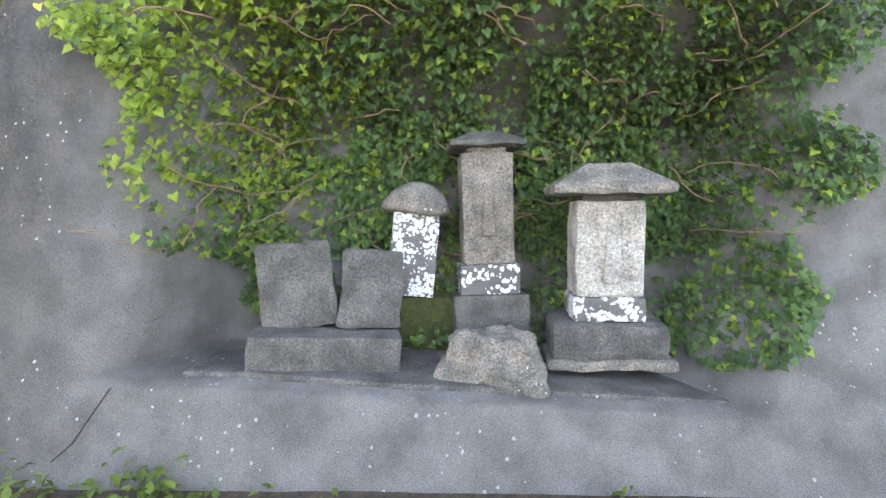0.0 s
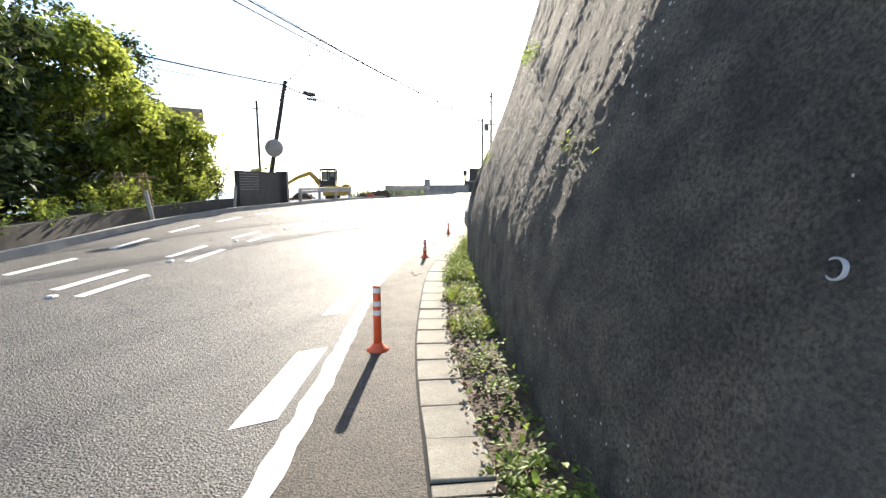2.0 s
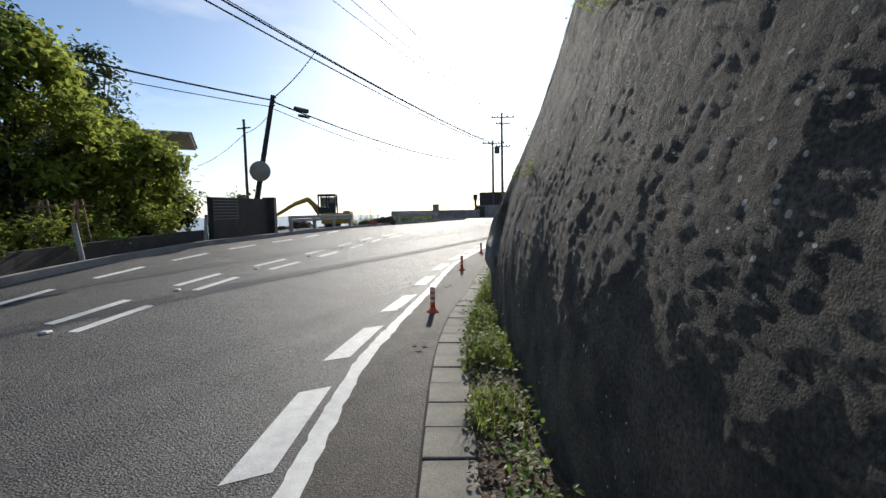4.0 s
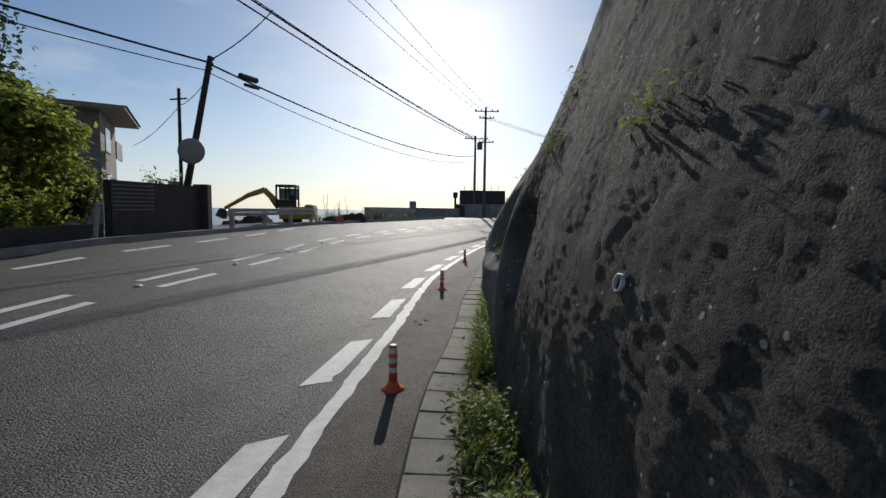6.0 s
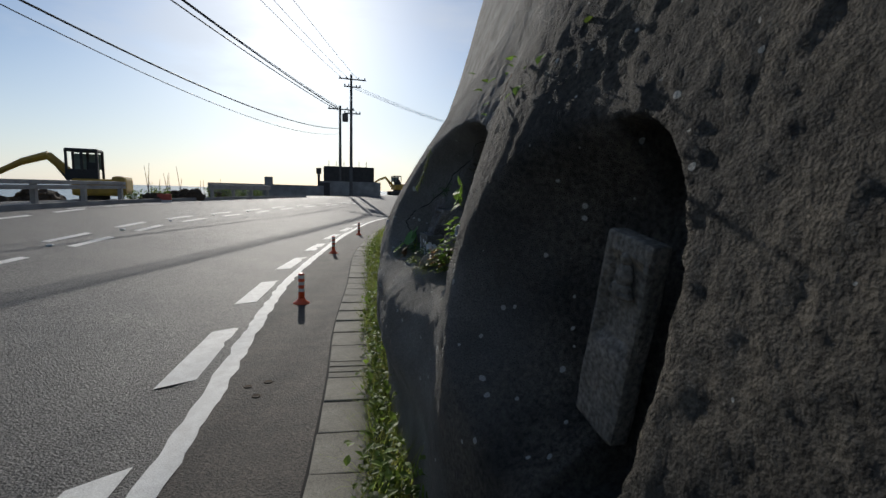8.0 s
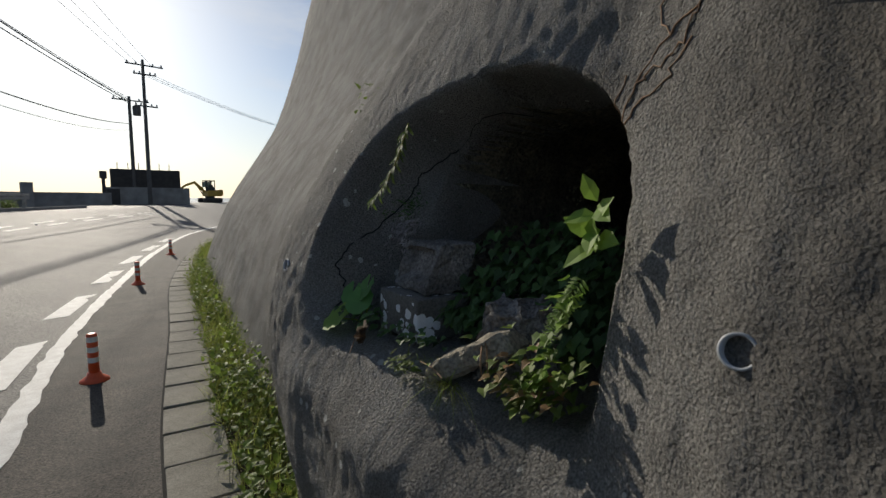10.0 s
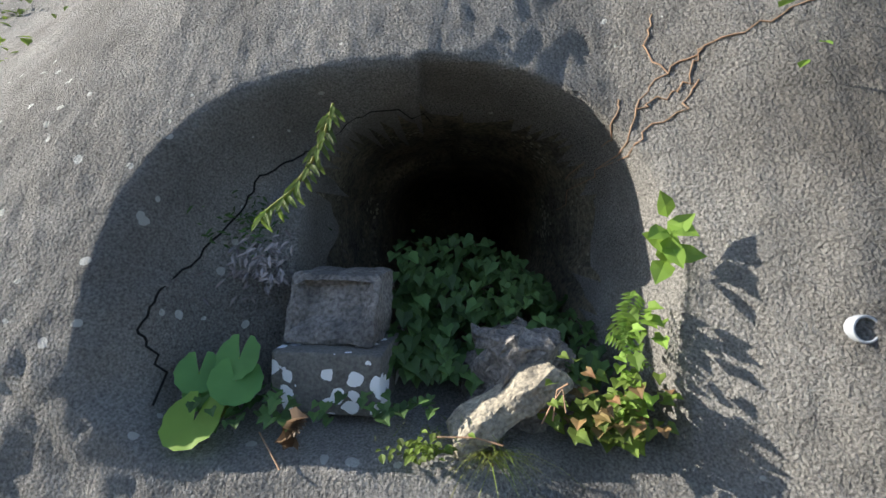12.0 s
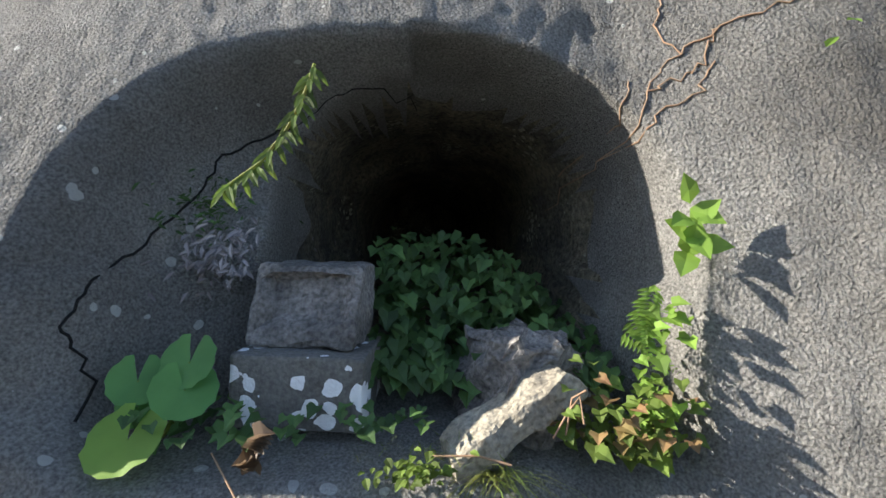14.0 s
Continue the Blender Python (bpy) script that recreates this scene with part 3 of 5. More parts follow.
# drain pipes
for y, z, ps in ((0.45, 1.34, 0.95), (7.22, 1.37, 1.0), (8.63, 1.36, 0.9), (10.27, 1.4, 0.68), (11.9, 1.32, 0.68)):
    p = on_wall(y, z)
    pipe = thing("drain_pipe", pose(p.x + 0.078 * ps, y, z, 0, -80, 0) @ Matrix.Scale(ps, 4), "grey plastic weep pipe set in sprayed concrete", "drain pipe", "weep pipes in the slope")
    bm = bmesh.new()
    seg = 20
    ring = lambda r, h: [bm.verts.new((r*math.cos(2*math.pi*i/seg), r*math.sin(2*math.pi*i/seg), h)) for i in range(seg)]
    rs = [ring(0.036, -0.1), ring(0.036, 0.085), ring(0.0295, 0.085), ring(0.0295, -0.1)]
    for a, b in zip(rs, rs[1:]):
        for i in range(seg):
            bm.faces.new((a[i], a[(i+1) % seg], b[(i+1) % seg], b[i]))
    part("sleeve", bm, M_pipe, pipe, smooth=True)
    # near-black plug, colouring in the shade deep in the pipe
    part("bore", lathe([(0.0293, 0.0), (0.0293, 0.03)]), M_crack, pipe, "near-black plug painting the shade inside the pipe")


# ---- bollards ----
def bollard(x, y, h, bands, worn):
    b = thing("bollard", pose(x, y, ground_z(x, y)), "orange flexible road delineator post with white bands" if not worn else "short worn red delineator post with faded white bands", "bollard", "delineator posts along the shoulder")
    part("base", lathe([(0.11, 0.0), (0.11, 0.012), (0.085, 0.03), (0.055, 0.05), (0.048, 0.08)]), M_orange, b, "splayed orange rubber base", True)
    part("post", lathe([(0.04, 0.06), (0.04, h - 0.012), (0.034, h), (0.02, h + 0.002)]), M_orange, b, smooth=True)
    for z, w in bands:
        part("band", lathe([(0.0415, z), (0.0415, z + w)]), M_white, b, "white reflective band")
    return b


bollard(-0.5, 3.63, 0.65, [(0.36, 0.05), (0.45, 0.05), (0.58, 0.05)], False)
for x, y in ((-0.14, 9.68), (0.57, 15.0), (1.52, 19.9), (2.83, 24.3)):
    bollard(x, y, 0.42, [(0.17, 0.045), (0.26, 0.045), (0.35, 0.045)], True)
# the post passed at the start
bollard(-0.33, -0.65, 0.65, [(0.36, 0.05), (0.45, 0.05), (0.58, 0.05)], False)
# stubs of bolts left in the shoulder
for x, y in ((-0.33, 7.75), (-0.2, 7.7), (-0.27, 7.52), (0.05, 12.3), (0.2, 12.35), (0.12, 12.1)):
    bt = thing("anchor_plug", pose(x, y, ground_z(x, y) + 0.004), "rusty round anchor plug sunk in asphalt", "anchor plug", "old anchor plugs")
    part("ring", lathe([(0.035, 0), (0.03, 0.008), (0.015, 0.006)], 12), M_soil, bt)


# ---- stones of the shrine niche ----
def niche_pose(u, z, d, turn=0.0, lean=0.0, side=0.0):
    """Local x to the right along the ledge, y into the wall, at depth d."""
    p = EYE0 + NFW * d + NRT * u
    return pose(p.x, p.y, z, 0, 0, -51.37 + turn) @ pose(0, 0, 0, -lean, side, 0)


m = niche_pose(0.1, 0.43, 3.52, 0, 0, 2.7)
floor = thing("stone_ledge", m, "dark mossy concrete ledge floor inside the niche", "ledge")
part("slab", box(3.5, 1.3, 0.06, bevel=0.02, cuts=3, rough=0.015), M_stone_dark, floor)

m = niche_pose(-0.82, 0.47, 3.2, 12, 0, 3.5)
pl = thing("stone_plinth", m, "long dark rectangular stone plinth on the ledge", "plinth")
part("block", box(1.0, 0.42, 0.29, bevel=0.022, cuts=3, rough=0.012), M_stone_dark, pl)
for u, w, h, tn, sd, dp in ((-1.0, 0.52, 0.6, 10, -5, 3.24), (-0.53, 0.45, 0.56, 12, 4, 3.3)):
    sl = thing("stone_slab", niche_pose(u, 0.765 - 0.03 * (u + 0.9), dp, tn, 5, sd), "dark upright stone tablet leaning on the plinth", "stone tablet", "tablets on the plinth")
    part("tablet", box(w, 0.12, h, bevel=0.03, cuts=3, rough=0.02, seed=u, taper=0.05), M_stone_dark, sl)

m = niche_pose(0.34, 0.41, 3.12, -12)
rk = thing("boulder", m, "angular grey boulder with pale lichen patches", "boulder")
bm = box(0.8, 0.46, 0.36, bevel=0.06, cuts=4, rough=0.05, seed=3, taper=0.38)
part("rock", bm, M_stone, rk)


def cap(w, d, h, seed):
    """A low hipped stone roof with worn edges."""
    bm = box(w, d, h, bevel=0.025, cuts=3, rough=0.018, seed=seed)
    for v in bm.verts:
        t = max(0.0, v.co.z / h - 0.3) / 0.7
        v.co.x *= 1 - 0.62 * t ** 0.9
        v.co.y *= 1 - 0.62 * t ** 0.9
    return bm


# stone towers: position, base, lower block, body, roof
tw = thing("stone_shrine", niche_pose(1.2, 0.50, 3.42, -6, 0, -1), "pale roofed stone shrine tower on a dark base", "stone shrine", "stone towers in the niche")
part("footing", box(0.86, 0.62, 0.08, bevel=0.03, cuts=3, rough=0.03, seed=8), M_stone, tw)
part("base", box(0.8, 0.56, 0.28, m=pose(0, 0, 0.05), bevel=0.07, cuts=3, rough=0.02, seed=2), M_stone_dark, tw, "dark rounded base stone")
part("plinth", box(0.5, 0.42, 0.17, m=pose(0, 0, 0.33), bevel=0.015, cuts=3, rough=0.01, seed=5), M_lichen, tw, "lichen-covered lower block")
bm = box(0.47, 0.4, 0.68, m=pose(0, 0, 0.5), bevel=0.03, cuts=3, rough=0.012, seed=6)
for v in bm.verts:
    if v.co.y < -0.15 and abs(v.co.x - 0.02) < 0.13 and 0.56 < v.co.z < 1.08:
        v.co.y += 0.025
part("body", bm, M_stone_pale, tw, "pale weathered body with a carved hollow")
part("figure", box(0.13, 0.05, 0.4, m=pose(0.02, -0.185, 0.6), bevel=0.022, cuts=2, rough=0.012, taper=0.35), M_stone_pale, tw, "worn low relief")
part("roof", cap(0.82, 0.66, 0.22, 4), M_stone, tw, "mossy hipped stone roof").location = (0, 0, 1.22)
part("neck", box(0.38, 0.3, 0.07, m=pose(0, 0, 1.17), bevel=0.01), M_stone_dark, tw)

tt = thing("stone_shrine", niche_pose(0.38, 0.45, 3.7, 4, 2, -2), "tall narrow brown stone tower with carved front", "stone shrine", "stone towers in the niche")
part("base", box(0.58, 0.45, 0.5, bevel=0.02, cuts=3, rough=0.012, seed=1), M_stone_dark, tt)
part("plinth", box(0.46, 0.36, 0.23, m=pose(0, 0, 0.5), bevel=0.01, cuts=3, rough=0.006, seed=2), M_base, tt, "block with round white lichen")
bm = box(0.4, 0.3, 0.86, m=pose(0, 0, 0.73), bevel=0.02, cuts=3, rough=0.01, seed=3)
for v in bm.verts:
    if v.co.y < -0.1 and abs(v.co.x) < 0.12 and 0.92 < v.co.z < 1.5:
        v.co.y += 0.02
part("body", bm, M_stone, tt, "brown weathered body with a recess")
part("figure", box(0.11, 0.045, 0.42, m=pose(0, -0.135, 0.95), bevel=0.02, cuts=2, rough=0.014, taper=0.4), M_stone, tt, "worn low relief")
part("neck", box(0.3, 0.24, 0.06, m=pose(0, 0, 1.58), bevel=0.01), M_stone, tt)
part("roof", cap(0.58, 0.48, 0.13, 9), M_stone_dark, tt, "dark low stone roof").location = (0, 0, 1.63)

ts = thing("stone_shrine", niche_pose(-0.27, 0.93, 3.72, 8, 0, 5), "small roofed stone post covered in white lichen", "stone shrine", "stone towers in the niche")
part("body", box(0.36, 0.28, 0.66, bevel=0.012, cuts=3, rough=0.01, seed=7, taper=0.02), M_lichen, ts, "body blotched with white lichen")
bm = lathe([(0.24, 0.0), (0.275, 0.03), (0.26, 0.08), (0.2, 0.17), (0.1, 0.23), (0.03, 0.245)], 22)
bmesh.ops.subdivide_edges(bm, edges=bm.edges[:], cuts=1)
for v in bm.verts:
    v.co += noise.noise_vector(v.co * 7) * 0.014
    v.co.y *= 0.8
part("roof", bm, M_stone, ts, "rounded stone cap", True).location = (0, 0, 0.64)
mo = thing("earth_bank", niche_pose(-0.3, 0.4, 3.85), "mossy earth bank at the back of the niche", "earth bank")
part("bank", box(1.9, 0.55, 0.55, bevel=0.12, cuts=3, rough=0.06, seed=4, taper=0.15), M_moss, mo)

# ---- statue niche ----
st = thing("stone_tablet", pose(1.11, 9.475, 0.955, 0, 11, -93), "grey stone tablet with a small carved seated figure", "stone tablet")
W, H = 0.17, 0.53
bm = box(W, 0.055, H, bevel=0.012, cuts=4, rough=0.004, seed=2)
for v in bm.verts:
    if v.co.y < -0.015 and abs(v.co.x) < W * 0.36 and 0.25 < v.co.z < H - 0.05:
        v.co.y += 0.022
part("slab", bm, M_stone, st)
bm = bmesh.new()
for (x, z, rx, rz) in ((0, 0.40, 0.034, 0.016), (0, 0.43, 0.026, 0.035), (0, 0.475, 0.015, 0.019), (0, 0.385, 0.044, 0.014)):
    bmesh.ops.create_uvsphere(bm, u_segments=12, v_segments=8, radius=1, matrix=pose(x, -0.02, z) @ Matrix.Diagonal((rx, 0.018, rz, 1)))
part("relief", bm, M_stone, st, "seated figure in low relief", True)

# ---- the cave: stones ----
bs = thing("stone_slab", pose(1.235, 11.225, 1.18, 0, 0, -96), "dark rectangular slab spotted with white lichen", "stone slab")
part("slab", box(0.235, 0.19, 0.13, bevel=0.006, cuts=3, rough=0.003, seed=5), M_base, bs)
tr = thing("stone_trough", pose(1.265, 11.232, 1.31, 0, 0, -98), "rough hollowed stone basin resting on a slab", "stone basin")
bm = box(0.205, 0.15, 0.15, bevel=0.014, cuts=4, rough=0.008, seed=9)
for v in bm.verts:
    if v.co.y < -0.045 and abs(v.co.x) < 0.075 and 0.045 < v.co.z < 0.135:
        v.co.y += 0.022
    v.co.y += 0.35 * max(0.0, v.co.z - 0.02)
part("basin", bm, M_trough, tr)
rk = thing("boulder", pose(1.085, 10.955, 1.135, 0, -30, -75), "long pale stone slab leaning at the cave mouth", "boulder")
part("rock", box(0.27, 0.1, 0.055, m=pose(0.12, 0, 0), bevel=0.012, cuts=4, rough=0.012, seed=12, taper=0.12), M_rock, rk)
rk = thing("boulder", pose(1.24, 10.82, 1.15, 0, 0, 24), "dark angular rock behind the leaning pale slab", "boulder")
part("rock", box(0.22, 0.23, 0.19, bevel=0.03, cuts=4, rough=0.03, seed=14, taper=0.3), M_trough, rk)

# ---- what lies across the road ----
zk = lambda x, y: ground_z(x, y)
# kerb and low planter wall
v, f = [], []
for i in range(100):
    y = -6 + 0.5 * i
    x = kerb(y)
    z = zk(x, y)
    v += [(x + 0.02, y, z - 0.1), (x, y, z + 0.14), (x - 0.16, y, z + 0.14), (x - 0.18, y, z - 0.1)]
    if i:
        o = 4 * i
        f += [(o-4+k, o-3+k, o+1+k, o+k) for k in range(3)]
tagged(from_lists("kerb", v, f, M_concrete), "low concrete kerb along the far side", "kerb", kind="structure")


def along_kerb(name, y0, y1, back, width, h, mat, label, parent=None):
    v, f = [], []
    k = max(2, int((y1 - y0) / 0.5))
    for i in range(k + 1):
        y = y0 + (y1 - y0) * i / k
        x = kerb(y) - back
        z = zk(x, y)
        v += [(x, y, z - 0.2), (x, y, z + h), (x - width, y, z + h), (x - width, y, z - 0.2)]
        if i:
            o = 4 * i
            f += [(o-4+k2, o-3+k2, o+1+k2, o+k2) for k2 in range(3)]
    f += [(0, 1, 2, 3), (4*k+3, 4*k+2, 4*k+1, 4*k)]
    return from_lists(name, v, f, mat, parent, False, label)


pw = thing("planter", Matrix(), "low dark concrete planter wall holding soil", "planter")
along_kerb("front_wall", 2, 16.8, 0.55, 0.16, 0.42, M_fence, "", pw)
along_kerb("soil_bed", 2, 16.8, 0.72, 3.0, 0.3, M_soil, "brown soil", pw)
fn = thing("garden_fence", Matrix(), "dark solid garden fence with horizontal slats", "fence")
along_kerb("panel", 16.9, 20.4, 0.5, 0.1, 1.45, M_fence, "", fn)
along_kerb("slat", 16.95, 18.2, 0.46, 0.03, 1.43, M_fence, "", fn)
for i in range(7):
    y0, y1, zz = 17.0, 18.3, 0.75 + 0.1 * i
    bm = rod((kerb(y0) - 0.47, y0, zk(kerb(y0), y0) + zz), (kerb(y1) - 0.47, y1, zk(kerb(y1), y1) + zz), 0.012, seg=6)
    part("slat", bm, M_rail, fn, "pale slat")
xk = kerb(20.5) - 0.5
bm = box(0.45, 0.3, 1.62, m=pose(xk - 0.05, 20.5, zk(xk, 20.5) - 0.1), bevel=0.02)
part("end_post", bm, M_fence, fn, "dark square end pillar")


def tree(x, y, h, r, leaves, size, mat, seed, label, squash=0.9, low=0.06):
    """Tapered trunk, limbs and a crown of many leaf clumps with gaps."""
    g = random.Random(seed)
    z0 = zk(x, y)
    t = thing("tree", pose(x, y, z0), label, "tree", "garden trees")
    bm = rod((0, 0, -0.2), (0.1, 0.05, h * 0.45), 0.13, 0.08)
    part("trunk", bm, M_bark, t, smooth=True)
    tips = []
    bm = bmesh.new()
    for i in range(16):
        a = g.uniform(0, 6.28)
        zz = h * g.uniform(0.2, 0.45)
        e = g.uniform(0.3, 0.95)
        tip = Vector((math.cos(a) * r * e, math.sin(a) * r * e, h * g.uniform(low + 0.1, 0.95)))
        rod((0.05, 0.03, zz), tip, 0.05, 0.012, 6, bm)
        tips.append(tip)
    part("branchwork", bm, M_bark, t)
    lv = Leaves()
    clumps = tips[:]
    for i in range(110):
        a, e, q = g.uniform(0, 6.28), math.sqrt(g.random()), g.uniform(-1, 1)
        rr = r * (0.55 + 0.45 * e) * math.sqrt(max(0.03, 1 - q * q)) * g.uniform(0.8, 1.12)
        clumps.append(Vector((math.cos(a) * rr, math.sin(a) * rr, h * (low + (1 - low) * (0.5 + 0.5 * q)))))
    per = leaves // len(clumps)
    for c in clumps:
        cr = g.uniform(0.25, 0.55)
        for i in range(per):
            d = Vector((g.gauss(0, 1), g.gauss(0, 1), g.gauss(0, 0.7))) * cr * 0.55
            w = Vector((g.uniform(-1, 1), g.uniform(-1, 1), g.uniform(-0.8, 0.35)))
            lv.add(c + d, w, (g.uniform(-.5, .5), g.uniform(-.5, .5), 1), size * g.uniform(0.6, 1.3), "oval")
    tagged(lv.done("crown", mat, t), kind="stuff")
    return t


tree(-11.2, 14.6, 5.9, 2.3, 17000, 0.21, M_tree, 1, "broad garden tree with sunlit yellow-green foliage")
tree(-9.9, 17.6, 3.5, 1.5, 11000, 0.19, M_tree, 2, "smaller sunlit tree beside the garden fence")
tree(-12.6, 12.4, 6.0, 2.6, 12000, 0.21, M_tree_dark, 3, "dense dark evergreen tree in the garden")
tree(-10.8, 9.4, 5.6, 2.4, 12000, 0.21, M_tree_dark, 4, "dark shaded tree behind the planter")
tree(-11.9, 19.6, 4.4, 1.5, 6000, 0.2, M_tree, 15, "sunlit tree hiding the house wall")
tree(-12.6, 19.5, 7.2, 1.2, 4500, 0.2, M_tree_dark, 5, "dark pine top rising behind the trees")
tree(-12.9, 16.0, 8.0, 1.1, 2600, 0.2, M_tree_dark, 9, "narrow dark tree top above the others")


def shrub(x, y, z, r, h, k, size, mat, seed, label):
    g = random.Random(seed)
    t = thing("shrub", pose(x, y, z), label, "shrub", "shrubs in the planter")
    bm = bmesh.new()
    lv = Leaves()
    for i in range(9):
        tip = Vector((g.uniform(-r, r), g.uniform(-r, r), h * g.uniform(0.5, 1)))
        rod((0, 0, -0.05), tip, 0.012, 0.004, 5, bm)
        for q in range(k // 9):
            s = g.uniform(0.25, 1.05)
            lv.add(tip * s + Vector((g.gauss(0, .1), g.gauss(0, .1), g.gauss(0, .09))), (g.uniform(-1, 1), g.uniform(-1, 1), g.uniform(-.3, .8)), (0, 0, 1), size * g.uniform(.6, 1.3))
    part("stalk", bm, M_bark, t)
    tagged(lv.done("foliage", mat, t), kind="stuff")


for i, (dy, r, h, mt) in enumerate(((6, .7, .9, M_tree_dark), (8, .8, .7, M_tree), (10, .6, .5, M_tree), (11.5, .7, .9, M_tree), (12.8, .8, 1.1, M_tree), (14, .9, 1.2, M_tree), (15.3, .8, 1.0, M_tree), (16.4, .7, 1.1, M_tree), (17.8, .5, 1.5, M_tree_dark), (19.4, .5, 1.55, M_tree))):
    x = kerb(dy) - 1.25 - 0.3 * (i % 3)
    shrub(x, dy, zk(x, dy) + 0.28, r, h, 700, 0.12, mt, 20 + i, "leafy garden shrub growing over the planter")
for i in range(6):
    y = 7.5 + 1.5 * i
    x = kerb(y) - 0.75
    shrub(x, y, zk(x, y) + 0.3, 0.35, 0.3, 300, 0.07, M_weed, 50 + i, "low green plants spilling over the planter edge")
# plant supports
for x, y in ((-8.6, 12.3), (-8.3, 12.9)):
    t = thing("plant_support", pose(x, y, zk(x, y) + 0.28), "pale wooden tree support of crossed stakes", "plant support", "tree supports")
    for dx in (-0.25, 0.0, 0.3):
        part("stake", rod((dx, 0, -0.1), (dx * 0.3, 0.05, 1.1), 0.025, seg=7), M_twig, t)
    part("crossbar", rod((-0.3, 0.03, 0.95), (0.35, 0.03, 0.95), 0.022, seg=7), M_twig, t)
# leaning kerb markers
for y, sd in ((11.9, -9), (16.2, 6)):
    x = kerb(y) - 0.25
    t = thing("marker_post", pose(x, y, zk(x, y) + 0.1, 0, sd, 0), "leaning weathered white roadside marker post", "marker post", "marker posts on the kerb")
    part("post", lathe([(0.05, 0), (0.05, 0.72), (0.04, 0.76)], 12), M_rail, t)
    part("cap", lathe([(0.054, 0.74), (0.05, 0.79), (0.02, 0.8)], 12), M_concrete, t)

# leaning pole with traffic mirror, thin pole with meter box
pb, ptop = Vector((-7.68, 20.75, 0.2)), Vector((-6.42, 20.75, 6.3))
pl = thing("utility_pole", pose(*pb), "dark leaning wooden utility pole carrying a traffic mirror", "utility pole")
part("shaft", rod((0, 0, 0), ptop - pb, 0.12, 0.085, 12), M_wood, pl)
for k in range(3):
    q = (ptop - pb) * (0.93 + 0.025 * k)
    part("insulator", lathe([(0.03, 0), (0.05, 0.03), (0.03, 0.07)], 10), M_pole, pl).location = q + Vector((0.12, -0.05, 0))
q = (ptop - pb) * 0.52
disc = lathe([(0.05, 0.06), (0.26, 0.04), (0.385, 0.0), (0.4, -0.03), (0.385, -0.05)], 32)
mi = part("mirror", disc, M_mirror_back, pl, "round traffic mirror seen from behind", True)
mi.location, mi.rotation_euler = q + Vector((0.02, -0.2, 0)), (radians(92), 0, radians(8))
part("bracket", rod(q + Vector((0, 0.05, 0.1)), q + Vector((0.02, -0.18, 0.0)), 0.03, seg=8), M_steel, pl)
p2 = thing("utility_pole", pose(-8.64, 23.2, 0.3), "thin dark service pole with a pale box", "utility pole")
part("shaft", rod((0, 0, 0), (0.02, 0, 5.6), 0.075, 0.055, 10), M_wood, p2)
part("meter_box", box(0.32, 0.22, 0.42, m=pose(-0.22, -0.1, 1.85), bevel=0.03), M_concrete, p2, "pale grey box")
part("crossarm", rod((-0.3, 0, 5.2), (0.3, 0, 5.25), 0.03, seg=6), M_wood, p2)

# house behind the trees
hs = thing("house", pose(-14.6, 30.0, 1.2, 0, 0, 25), "plastered house with a dark low roof and deep eaves", "house")
part("wall", box(8, 5.2, 12.3, m=pose(-5.2, 3.6, -7)), M_house, hs)
bm = box(10.4, 7.0, 0.14, m=pose(-5.2, 3.4, 5.25))
part("eave", bm, M_eave, hs, "pale boarded underside of the eaves")
bm = box(10.6, 7.2, 0.6, m=pose(-5.2, 3.4, 5.39))
for v in bm.verts:
    if v.co.z > 5.6:
        v.co.x = -5.2 + (v.co.x + 5.2) * 0.12
        v.co.y = 3.4 + (v.co.y - 3.4) * 0.12
part("roof", bm, M_roof, hs, "dark brown roof")
for z0 in (1.0, 3.4):
    w = part("window", box(0.08, 1.6, 1.2, m=pose(-1.2, 3.2, z0)), M_glass, hs, "dark window")
    part("frame", box(0.1, 1.75, 0.08, m=pose(-1.2, 3.2, z0 - 0.08)), M_concrete, w)
part("balcony_rail", box(0.06, 2.2, 0.9, m=pose(-0.6, 2.4, 2.9)), M_steel, hs, "thin balcony railing")


# guard rails
def guard_rail(y0, y1, posts, back):
    g = thing("guard_rail", Matrix(), "weathered pale guard rail on square posts", "guard rail", "guard rails on the far kerb")
    a = Vector((kerb(y0) - back, y0, zk(kerb(y0), y0)))
    b = Vector((kerb(y1) - back, y1, zk(kerb(y1), y1)))
    d = b - a
    turn = math.degrees(math.atan2(d.y, d.x))
    rise = math.degrees(math.atan2(d.z, math.hypot(d.x, d.y)))
    for zz in (0.52, 0.66):
        part("beam", box(d.length + 0.5, 0.07, 0.12, m=pose(*((a + b) / 2 + Vector((0, 0, zz))), 0, -rise, turn), bevel=0.02), M_rail, g)
    for i in range(posts):
        q = a + d * (i / (posts - 1))
        part("post", box(0.13, 0.13, 0.74, m=pose(q.x - 0.06, q.y + 0.06, q.z - 0.05, 0, 0, turn), bevel=0.01), M_rail, g)


guard_rail(21.6, 28.3, 4, 0.2)
guard_rail(34.2, 39.3, 4, 0.2)

